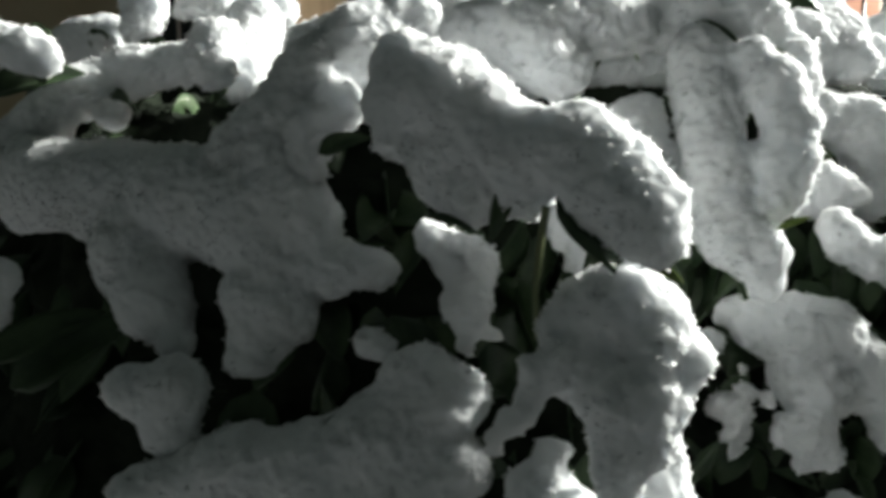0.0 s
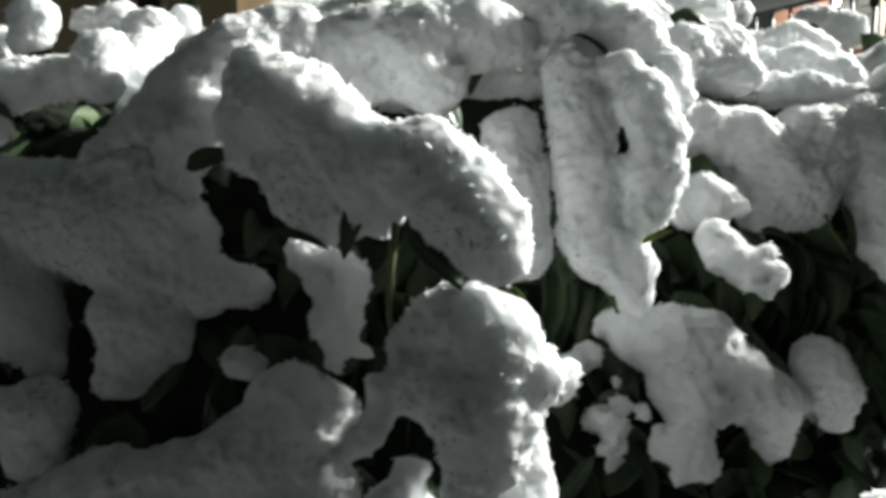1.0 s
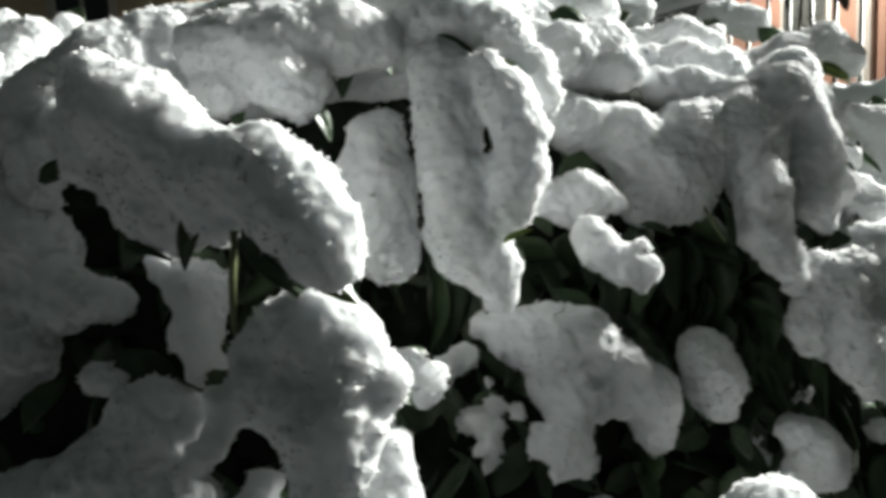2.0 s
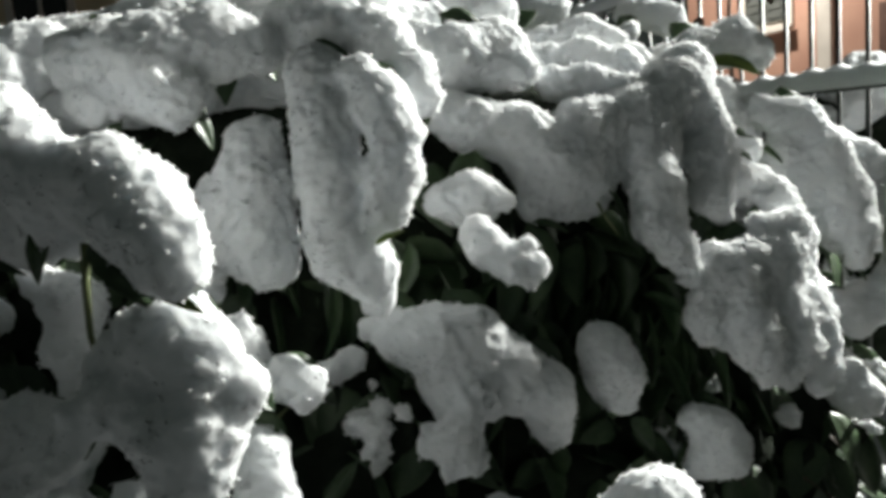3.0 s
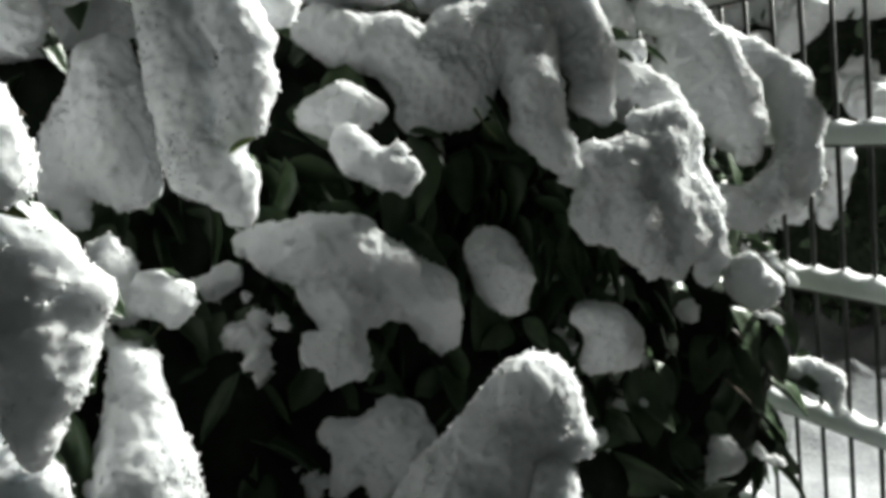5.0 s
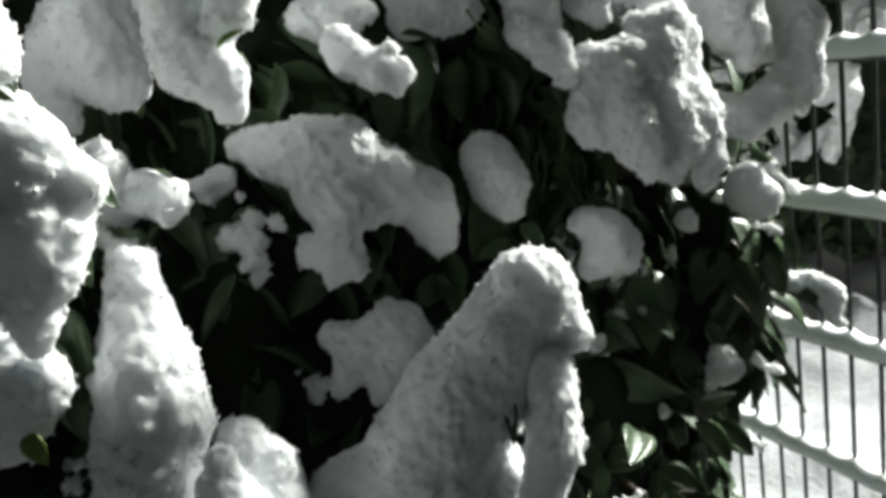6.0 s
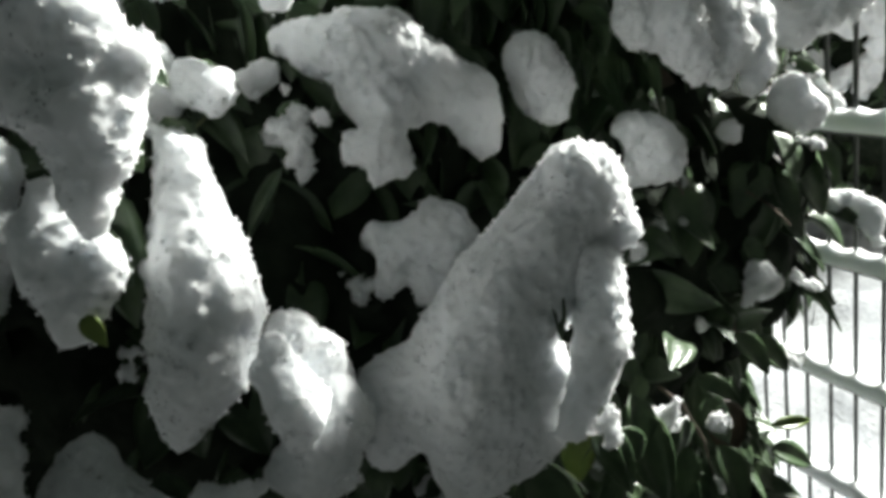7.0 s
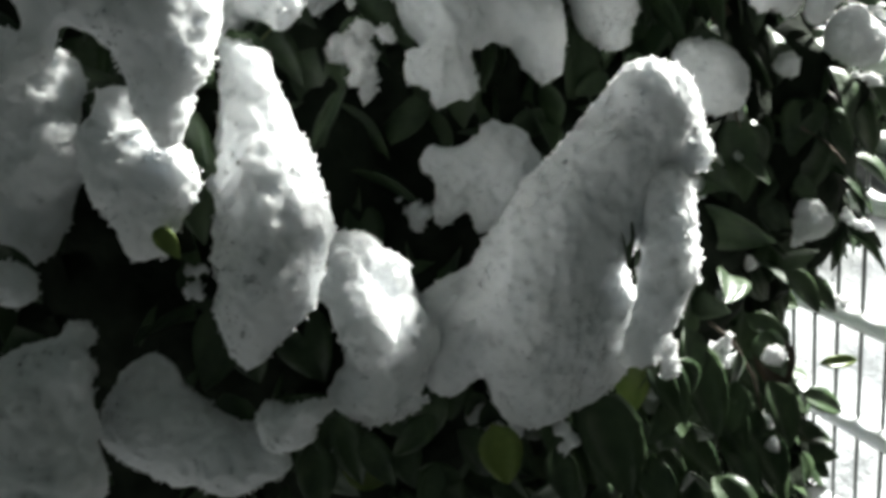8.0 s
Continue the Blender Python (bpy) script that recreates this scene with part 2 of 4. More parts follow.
# ---- fence: welded steel mesh panel with a ridge of snow on each double rail ----
FN, FU, FD = Vector((0.9629, 0.2698, 0)), Vector((-0.2698, 0.9629, 0)), 1.0636


def on_fence(u, z, out=0.0):
    return FN * (FD + out) + FU * u + Vector((0, 0, z))


def build_fence():
    fence = tagged(new("fence"), "dark steel mesh fence with snow on its rails", "fence")
    pitch, u0, u1, top, low = 0.0437, -1.5798, 3.4, 1.63, 0.03
    verts, faces = tube([(0, 0, low), (0, 0, top)], [0.0032, 0.0032], 8)
    bar = arrays("bar", verts, faces)
    bar.materials.append(STEEL)
    bar.polygons.foreach_set("use_smooth", np.ones(len(bar.polygons), bool))
    for i in range(int((u1 - u0) / pitch) + 1):
        ob = new("bar", bar)
        ob.parent, ob.location = fence, on_fence(u0 + i * pitch, 0)
    for k in range(8):
        z = 1.5174 - 0.2 * k
        for side in (-0.0065, 0.0065):
            v, f = tube([on_fence(u0, z, side), on_fence(u1, z, side)], [0.004, 0.004], 8)
            link_mesh("rail", arrays("rail", v, f), STEEL, fence)
    return u0, u1, pitch


def build_rail_snow(u0, u1, pitch, z, seed):
    """A ridge of snow on a rail, sagging between the bars."""
    rnd = random.Random(seed)
    verts, faces, ring = [], [], 10
    steps = int((u1 - u0) / pitch * 8)
    tall = [rnd.uniform(0.022, 0.030) for _ in range(int((u1 - u0) / pitch) + 3)]
    for i in range(steps + 1):
        s = i / 8
        f = s - int(s)
        h = tall[int(s)] * (1 - f) + tall[int(s) + 1] * f
        h *= 0.86 + 0.3 * abs(f - 0.5) ** 1.5 * 2
        u = u0 + s * pitch
        wob = noise.noise((u * 25, z * 9, 2.0)) * 0.0022
        for k in range(ring):
            w = 2 * math.pi * k / ring
            x, y = math.cos(w), math.sin(w)
            hw = 0.0145 + wob
            verts.append(tuple(on_fence(u, z - 0.003 + (h + 0.006) * (0.5 + 0.5 * math.copysign(abs(y) ** 0.7, y)) + wob, hw * math.copysign(abs(x) ** 0.6, x))))
    for i in range(steps):
        for k in range(ring):
            faces.append((i * ring + k, i * ring + (k + 1) % ring, (i + 1) * ring + (k + 1) % ring, (i + 1) * ring + k))
    ob = link_mesh("rail_snow", arrays("rail_snow", verts, faces), SNOW)
    tagged(ob, "ridge of snow lying along a fence rail", "snow", "snow ridges on the fence rails")


span = build_fence()
for k in range(8):
    build_rail_snow(*span, 1.5174 - 0.2 * k, k)


# ---- a block set against the fence's line ----
def wall_box(name, parent, mat, u0, u1, d0, d1, z0, z1, bevel=0.01, label=""):
    bm = bmesh.new()
    box(bm, (0, 0, 0), (d1 - d0, u1 - u0, z1 - z0), bevel)
    ob = part(name, bm, mat, parent, label)
    ob.matrix_basis = Matrix.Translation(FN * d0 + FU * u0 + Vector((0, 0, z0))) @ Matrix.Rotation(math.atan2(FN.y, FN.x), 4, "Z")
    return ob


# ---- shrub ----
def leaf_mesh(name, length, width, fold, curl, seed):
    """A pointed oval leaf along +x, with a sunken midrib, a curled tip and a slightly wavy rim, 1 mm thick."""
    rnd = random.Random(seed)
    n, cols = 7, (-1, -0.55, 0, 0.55, 1)
    verts, faces = [], []
    ph = rnd.uniform(0, 6)
    for i in range(n + 1):
        s = i / n
        w = width * 0.5 * (math.sin(math.pi * min(1, s ** 0.82)) ** 0.75 * (1 - 0.25 * s) + 0.02)
        for c in cols:
            z = fold * abs(c) * w - curl * length * s * s + 0.03 * width * math.sin(7 * s + ph + c * 2) * abs(c)
            verts.append((length * (s - 0.09 * curl * s * s), c * w, z))
    m = len(verts)
    verts += [(x, y, z - 0.0008) for x, y, z in verts]
    k = len(cols)
    for i in range(n):
        for j in range(k - 1):
            a, b, c, d = i * k + j, (i + 1) * k + j, (i + 1) * k + j + 1, i * k + j + 1
            faces += [(a, b, c, d), (a + m, d + m, c + m, b + m)]
        for j, turn in ((0, 1), (k - 1, 0)):
            a, b = i * k + j, (i + 1) * k + j
            faces.append((a, a + m, b + m, b) if turn else (a, b, b + m, a + m))
    me = arrays(name, verts, faces)
    me.polygons.foreach_set("use_smooth", np.ones(len(me.polygons), bool))
    return me


def leaf_pose(p, tip, up, roll=0.0):
    """The pose of a leaf whose stalk is at p, that points along tip and turns its upper face to up."""
    x = Vector(tip).normalized()
    y = Vector(up).cross(x).normalized()
    z = x.cross(y)
    m = Matrix((x, y, z)).transposed().to_4x4()
    return Matrix.Translation(p) @ m @ Matrix.Rotation(roll, 4, "X")


shrub = tagged(new("evergreen_shrub"), "dense evergreen shrub with glossy dark leaves under snow", "shrub")
# solid lump whose dark colour stands for the shade inside the shrub
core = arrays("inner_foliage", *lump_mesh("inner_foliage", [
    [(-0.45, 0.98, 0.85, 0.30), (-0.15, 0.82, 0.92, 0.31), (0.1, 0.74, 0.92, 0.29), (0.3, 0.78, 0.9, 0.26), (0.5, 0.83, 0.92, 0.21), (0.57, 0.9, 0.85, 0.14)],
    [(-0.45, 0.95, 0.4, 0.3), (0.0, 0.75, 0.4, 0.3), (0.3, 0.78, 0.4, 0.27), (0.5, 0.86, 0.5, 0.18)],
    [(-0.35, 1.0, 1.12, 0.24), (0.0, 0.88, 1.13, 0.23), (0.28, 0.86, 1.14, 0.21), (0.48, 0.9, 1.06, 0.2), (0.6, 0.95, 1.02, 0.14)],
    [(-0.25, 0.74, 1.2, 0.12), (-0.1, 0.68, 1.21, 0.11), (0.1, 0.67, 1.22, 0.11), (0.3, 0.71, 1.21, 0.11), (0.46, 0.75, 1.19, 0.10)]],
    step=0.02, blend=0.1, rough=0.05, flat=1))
CORE_OB = link_mesh("inner_foliage", core, CORE, shrub, "solid core of the shrub, near-black for the shade between leaves")
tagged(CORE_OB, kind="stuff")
for base, bend, tip, r in (((0.1, 0.85, 0), (0.05, 0.8, 0.5), (0.1, 0.62, 1.15), 0.016), ((0.18, 0.88, 0), (0.3, 0.8, 0.5), (0.38, 0.66, 1.12), 0.014),
                           ((0.05, 0.9, 0), (-0.2, 0.85, 0.5), (-0.25, 0.75, 1.15), 0.014), ((0.2, 0.9, 0), (0.45, 0.85, 0.5), (0.55, 0.75, 0.95), 0.012)):
    pts = [Vector(base).lerp(Vector(bend), s).lerp(Vector(bend).lerp(Vector(tip), s), s) for s in (0, .2, .4, .6, .8, 1)]
    v, f = tube(pts, [r * (1 - 0.13 * i) for i in range(6)], 8)
    link_mesh("stem", arrays("stem", v, f), BARK, shrub)

snow("thick fresh snow arched over a bowed leafy shoot",
     [(-0.023, 0.386, 1.335, 0.014), (-0.002, 0.382, 1.320, 0.024), (0.021, 0.369, 1.302, 0.021), (0.039, 0.358, 1.291, 0.018), (0.060, 0.352, 1.291, 0.019), (0.076, 0.342, 1.276, 0.022), (0.086, 0.329, 1.262, 0.018), (0.091, 0.321, 1.249, 0.011)],
     [(-0.021, 0.382, 1.313, 0.018), (-0.024, 0.380, 1.299, 0.013)],
     [(0.004, 0.377, 1.284, 0.021), (0.015, 0.373, 1.269, 0.016)],
     [(0.037, 0.363, 1.273, 0.015)], leaves=False)
snow("tall snow pillar hanging on drooping leaves",
     [(0.067, 0.346, 1.216, 0.016), (0.083, 0.345, 1.220, 0.020), (0.094, 0.341, 1.212, 0.015)],
     [(0.052, 0.343, 1.208, 0.009), (0.071, 0.342, 1.205, 0.011), (0.098, 0.338, 1.207, 0.008)],
     [(0.103, 0.338, 1.194, 0.013), (0.113, 0.336, 1.191, 0.009)],
     [(0.054, 0.333, 1.193, 0.009), (0.040, 0.330, 1.181, 0.007), (0.029, 0.327, 1.168, 0.005), (0.019, 0.325, 1.158, 0.003)],
     [(0.053, 0.333, 1.194, 0.009), (0.070, 0.333, 1.182, 0.011), (0.086, 0.333, 1.175, 0.016)],
     [(0.093, 0.338, 1.196, 0.020), (0.086, 0.334, 1.174, 0.022), (0.083, 0.330, 1.152, 0.016), (0.078, 0.327, 1.138, 0.009), (0.074, 0.325, 1.131, 0.004)],
     [(0.067, 0.340, 1.191, 0.012), (0.058, 0.338, 1.190, 0.011)])
snow("deep snow lying over the top of the crown",
     [(-0.10, 0.585, 1.365, 0.022), (-0.04, 0.575, 1.375, 0.028), (0.04, 0.565, 1.383, 0.032), (0.12, 0.565, 1.385, 0.032), (0.19, 0.565, 1.385, 0.028), (0.24, 0.58, 1.38, 0.022)],
     [(0.02, 0.60, 1.36, 0.03), (0.12, 0.60, 1.36, 0.03), (0.2, 0.61, 1.36, 0.03)],
     [(-0.02, 0.545, 1.345, 0.022), (0.06, 0.54, 1.345, 0.024)], leaves=False)
snow("puffy cushion of grainy snow on the crown",
     [(0.018, 0.471, 1.360, 0.019), (0.042, 0.468, 1.363, 0.021), (0.066, 0.468, 1.361, 0.022), (0.095, 0.479, 1.369, 0.021), (0.120, 0.480, 1.363, 0.016)],
     [(0.030, 0.461, 1.338, 0.015)],
     [(0.061, 0.458, 1.340, 0.019), (0.074, 0.459, 1.333, 0.017)])
snow("broad shaded snow slope lying over the leaves",
     [(-0.019, 0.520, 1.374, 0.021), (-0.053, 0.510, 1.359, 0.026), (-0.082, 0.497, 1.333, 0.028), (-0.106, 0.480, 1.308, 0.023), (-0.125, 0.479, 1.280, 0.029)],
     [(-0.063, 0.463, 1.317, 0.017), (-0.078, 0.466, 1.304, 0.017), (-0.089, 0.462, 1.283, 0.016)], leaves=False)
snow("wide shaded sheet of snow with rounded lobes",
     [(-0.298, 0.541, 1.273, 0.035), (-0.227, 0.510, 1.266, 0.035), (-0.167, 0.490, 1.258, 0.037), (-0.122, 0.473, 1.251, 0.036), (-0.103, 0.459, 1.220, 0.028)],
     [(-0.203, 0.481, 1.230, 0.030), (-0.186, 0.466, 1.195, 0.022), (-0.172, 0.453, 1.176, 0.012)],
     [(-0.110, 0.451, 1.190, 0.031), (-0.122, 0.438, 1.169, 0.014)],
     [(-0.066, 0.448, 1.221, 0.017), (-0.041, 0.441, 1.219, 0.014)],
     [(-0.130, 0.475, 1.295, 0.018), (-0.109, 0.472, 1.283, 0.025), (-0.094, 0.463, 1.255, 0.025), (-0.080, 0.454, 1.231, 0.019)], leaves=False)
snow("rounded snow lump on a single leaf",
     [(-0.193, 0.426, 1.153, 0.015), (-0.165, 0.427, 1.152, 0.019), (-0.169, 0.424, 1.128, 0.018)], leaves=False)
snow("small round snow ball on a leaf tip",
     [(-0.042, 0.417, 1.180, 0.010)])
snow("sloping sheet of shaded snow on low leaves",
     [(-0.187, 0.412, 1.095, 0.016), (-0.124, 0.407, 1.114, 0.020), (-0.078, 0.405, 1.113, 0.024), (-0.032, 0.406, 1.126, 0.031), (-0.005, 0.406, 1.148, 0.026)],
     [(-0.019, 0.407, 1.162, 0.020)],
     [(-0.100, 0.407, 1.085, 0.026), (-0.039, 0.399, 1.088, 0.029), (0.006, 0.386, 1.117, 0.017)])
snow("thin dim snow under the bowed shoot",
     [(-0.010, 0.431, 1.238, 0.010), (0.013, 0.422, 1.226, 0.014), (0.012, 0.411, 1.203, 0.011), (0.018, 0.407, 1.189, 0.007)])
snow("smooth snow drape hanging between two shoots",
     [(0.116, 0.452, 1.298, 0.020), (0.113, 0.445, 1.272, 0.024), (0.113, 0.438, 1.246, 0.024), (0.120, 0.432, 1.233, 0.014)],
     [(0.090, 0.458, 1.271, 0.016), (0.081, 0.455, 1.242, 0.016), (0.078, 0.450, 1.226, 0.007)])
snow("long snow drape with a curled side finger",
     [(0.157, 0.465, 1.341, 0.020), (0.159, 0.452, 1.309, 0.020), (0.157, 0.440, 1.280, 0.020), (0.158, 0.430, 1.254, 0.018), (0.168, 0.420, 1.235, 0.019), (0.177, 0.412, 1.224, 0.015), (0.179, 0.408, 1.212, 0.006)],
     [(0.182, 0.447, 1.341, 0.010), (0.193, 0.440, 1.324, 0.014), (0.198, 0.432, 1.301, 0.014), (0.198, 0.425, 1.278, 0.012), (0.191, 0.418, 1.260, 0.009), (0.184, 0.414, 1.251, 0.005)],
     [(0.178, 0.430, 1.277, 0.006)])
snow("snow ridge capping the drapes",
     [(0.132, 0.502, 1.379, 0.014), (0.164, 0.492, 1.375, 0.020), (0.197, 0.479, 1.361, 0.017), (0.213, 0.471, 1.338, 0.015), (0.219, 0.464, 1.319, 0.009)])
snow("grainy snow ridge with a green leaf in it",
     [(0.228, 0.552, 1.367, 0.019), (0.251, 0.550, 1.355, 0.023), (0.287, 0.568, 1.354, 0.027), (0.304, 0.557, 1.341, 0.015)],
     [(0.267, 0.623, 1.399, 0.019), (0.299, 0.618, 1.391, 0.019)], leaves=False)
snow("long low snow ridge on the crown",
     [(0.349, 0.657, 1.377, 0.012), (0.384, 0.643, 1.377, 0.014), (0.404, 0.637, 1.367, 0.010), (0.443, 0.649, 1.354, 0.007)], leaves=False)
snow("long low snow ridge on the crown",
     [(0.330, 0.606, 1.354, 0.014), (0.367, 0.600, 1.354, 0.013), (0.398, 0.594, 1.343, 0.011), (0.412, 0.589, 1.335, 0.007)], leaves=False)
snow("smooth snow ridge on the crown",
     [(0.332, 0.571, 1.331, 0.013), (0.357, 0.569, 1.331, 0.015), (0.384, 0.557, 1.321, 0.011), (0.402, 0.551, 1.315, 0.007)], leaves=False)
snow("large snow shelf with hanging fingers",
     [(0.243, 0.540, 1.316, 0.018), (0.263, 0.540, 1.305, 0.020), (0.299, 0.540, 1.293, 0.024), (0.320, 0.532, 1.265, 0.030), (0.308, 0.528, 1.246, 0.017)],
     [(0.336, 0.535, 1.255, 0.028), (0.347, 0.545, 1.287, 0.031), (0.385, 0.552, 1.296, 0.029), (0.424, 0.565, 1.314, 0.028), (0.440, 0.572, 1.335, 0.022)],
     [(0.394, 0.543, 1.281, 0.025), (0.395, 0.528, 1.251, 0.020), (0.391, 0.518, 1.223, 0.019), (0.400, 0.506, 1.202, 0.012), (0.404, 0.498, 1.182, 0.005)],
     [(0.447, 0.556, 1.298, 0.019), (0.449, 0.546, 1.266, 0.019), (0.443, 0.538, 1.236, 0.016), (0.440, 0.534, 1.225, 0.008)],
     [(0.475, 0.560, 1.245, 0.015)])
snow("heavy snow roll bent over the shrub's edge",
     [(0.546, 0.655, 1.299, 0.015), (0.585, 0.650, 1.284, 0.021), (0.600, 0.640, 1.250, 0.025), (0.611, 0.625, 1.212, 0.025), (0.612, 0.612, 1.181, 0.020), (0.606, 0.600, 1.161, 0.009)],
     [(0.568, 0.645, 1.249, 0.023), (0.589, 0.635, 1.215, 0.021), (0.601, 0.620, 1.188, 0.018)],
     [(0.618, 0.660, 1.264, 0.015), (0.649, 0.655, 1.239, 0.020), (0.679, 0.648, 1.214, 0.023), (0.684, 0.635, 1.175, 0.022), (0.673, 0.622, 1.145, 0.019), (0.636, 0.610, 1.119, 0.020), (0.601, 0.602, 1.110, 0.019), (0.576, 0.600, 1.118, 0.019)],
     [(0.683, 0.620, 1.128, 0.013), (0.674, 0.615, 1.112, 0.007)])
snow("small snow ball tucked beside the roll",
     [(0.504, 0.601, 1.262, 0.014)])
snow("shaded snow roll under the shelf edge",
     [(0.482, 0.573, 1.243, 0.020), (0.506, 0.570, 1.221, 0.023), (0.523, 0.562, 1.192, 0.021)],
     [(0.521, 0.557, 1.162, 0.020), (0.533, 0.549, 1.129, 0.018)],
     [(0.488, 0.573, 1.221, 0.016), (0.512, 0.566, 1.186, 0.019)])
snow("bright grainy snow clump with drooping lobes",
     [(0.428, 0.512, 1.188, 0.016), (0.454, 0.512, 1.184, 0.018), (0.485, 0.518, 1.187, 0.020)],
     [(0.425, 0.508, 1.175, 0.016), (0.417, 0.504, 1.150, 0.013), (0.424, 0.500, 1.131, 0.007)],
     [(0.445, 0.505, 1.170, 0.018), (0.449, 0.500, 1.140, 0.020), (0.459, 0.495, 1.118, 0.015), (0.458, 0.490, 1.105, 0.006)],
     [(0.476, 0.512, 1.173, 0.018), (0.482, 0.508, 1.142, 0.018), (0.488, 0.504, 1.115, 0.015), (0.483, 0.500, 1.099, 0.008)],
     [(0.502, 0.520, 1.150, 0.017), (0.513, 0.518, 1.121, 0.015), (0.515, 0.514, 1.099, 0.012), (0.508, 0.510, 1.090, 0.005)],
     [(0.476, 0.525, 1.202, 0.014), (0.502, 0.530, 1.206, 0.018)])
snow("shaded snow lump deep in the leaves",
     [(0.233, 0.496, 1.257, 0.014), (0.248, 0.495, 1.255, 0.018), (0.261, 0.490, 1.248, 0.008)])
snow("short snow roll on a dark twig",
     [(0.247, 0.469, 1.238, 0.009), (0.254, 0.464, 1.223, 0.012), (0.269, 0.459, 1.212, 0.012), (0.281, 0.457, 1.206, 0.005)])
snow("broad rounded snow cushion in the middle of the leaves",
     [(0.174, 0.452, 1.184, 0.010), (0.191, 0.449, 1.178, 0.015), (0.215, 0.449, 1.173, 0.021), (0.236, 0.451, 1.169, 0.022), (0.259, 0.456, 1.144, 0.021), (0.281, 0.459, 1.127, 0.019), (0.286, 0.461, 1.107, 0.013), (0.286, 0.461, 1.095, 0.006)],
     [(0.213, 0.445, 1.148, 0.015), (0.228, 0.442, 1.139, 0.017), (0.246, 0.448, 1.132, 0.014)],
     [(0.226, 0.436, 1.126, 0.011), (0.219, 0.428, 1.112, 0.014), (0.219, 0.422, 1.101, 0.006)],
     [(0.206, 0.427, 1.113, 0.006)],
     [(0.156, 0.440, 1.170, 0.006), (0.143, 0.425, 1.168, 0.004)])
snow("round snow ball on a leaf tip",
     [(0.125, 0.403, 1.172, 0.012), (0.135, 0.402, 1.169, 0.012)])
snow("row of small snow drops on a hanging leaf",
     [(0.174, 0.420, 1.145, 0.008), (0.165, 0.418, 1.134, 0.007)],
     [(0.170, 0.421, 1.115, 0.005)])
snow("dim snow lump deep in the leaves",
     [(0.337, 0.498, 1.137, 0.020), (0.343, 0.496, 1.119, 0.020), (0.344, 0.490, 1.102, 0.011)])
snow("snow ball at the edge of the leaves",
     [(0.405, 0.502, 1.076, 0.012), (0.420, 0.499, 1.059, 0.020), (0.424, 0.497, 1.048, 0.017), (0.405, 0.500, 1.042, 0.011)])
snow("large smooth snow mass spread over many leaves",
     [(0.326, 0.385, 1.074, 0.027), (0.304, 0.388, 1.044, 0.032), (0.277, 0.388, 1.018, 0.037), (0.254, 0.385, 0.987, 0.042), (0.245, 0.378, 0.957, 0.044), (0.236, 0.370, 0.931, 0.033), (0.229, 0.362, 0.915, 0.020)],
     [(0.231, 0.392, 0.985, 0.025), (0.209, 0.390, 0.964, 0.030), (0.189, 0.388, 0.958, 0.027), (0.181, 0.382, 0.938, 0.017)],
     [(0.277, 0.375, 0.958, 0.029), (0.268, 0.368, 0.932, 0.022), (0.252, 0.364, 0.916, 0.012)],
     [(0.333, 0.380, 1.059, 0.024), (0.341, 0.375, 1.047, 0.014)],
     [(0.320, 0.368, 1.089, 0.014)], leaves=False)
snow("snow flank hanging beside a gap in the mass",
     [(0.325, 0.365, 1.030, 0.016), (0.323, 0.358, 1.007, 0.013), (0.316, 0.350, 0.987, 0.014), (0.306, 0.343, 0.968, 0.010), (0.294, 0.338, 0.953, 0.007)], leaves=False)
snow("lobed snow patch on spreading leaves",
     [(0.203, 0.440, 1.054, 0.010), (0.223, 0.435, 1.044, 0.015), (0.245, 0.430, 1.048, 0.017), (0.257, 0.425, 1.036, 0.013)],
     [(0.248, 0.432, 1.062, 0.006)],
     [(0.208, 0.430, 1.031, 0.009), (0.202, 0.428, 1.024, 0.004)],
     [(0.230, 0.426, 1.023, 0.009), (0.225, 0.424, 1.015, 0.004)],
     [(0.252, 0.422, 1.024, 0.008)], leaves=False)
snow("tall bottle-shaped snow clump on an upright shoot",
     [(0.106, 0.390, 1.150, 0.008), (0.110, 0.382, 1.135, 0.012), (0.109, 0.374, 1.112, 0.018), (0.109, 0.364, 1.087, 0.025), (0.106, 0.356, 1.061, 0.028), (0.098, 0.348, 1.040, 0.026), (0.087, 0.342, 1.019, 0.019), (0.077, 0.338, 1.007, 0.010)])
snow("rounded snow column behind a smaller lump",
     [(0.143, 0.374, 1.029, 0.014), (0.149, 0.368, 1.005, 0.022), (0.151, 0.360, 0.979, 0.024), (0.143, 0.354, 0.957, 0.022), (0.131, 0.350, 0.949, 0.015)],
     [(0.123, 0.352, 0.956, 0.011)], leaves=False)
snow("grainy snow lump in front of a column",
     [(0.138, 0.332, 1.024, 0.013), (0.143, 0.326, 1.009, 0.016), (0.143, 0.325, 0.995, 0.011)],
     [(0.134, 0.332, 1.032, 0.008)], leaves=False)
snow("snow cake on a broad hanging leaf",
     [(0.042, 0.352, 1.122, 0.015), (0.052, 0.346, 1.107, 0.020), (0.067, 0.338, 1.101, 0.014)],
     [(0.044, 0.345, 1.099, 0.017), (0.051, 0.338, 1.084, 0.013), (0.051, 0.333, 1.072, 0.006)],
     [(0.047, 0.350, 1.132, 0.008)])
snow("curled snow roll near the foot of the shoots",
     [(0.006, 0.381, 0.972, 0.019), (-0.000, 0.375, 0.953, 0.024), (0.020, 0.365, 0.938, 0.024), (0.050, 0.350, 0.930, 0.019), (0.067, 0.343, 0.929, 0.012)],
     [(0.084, 0.335, 0.954, 0.013), (0.099, 0.333, 0.957, 0.008)])
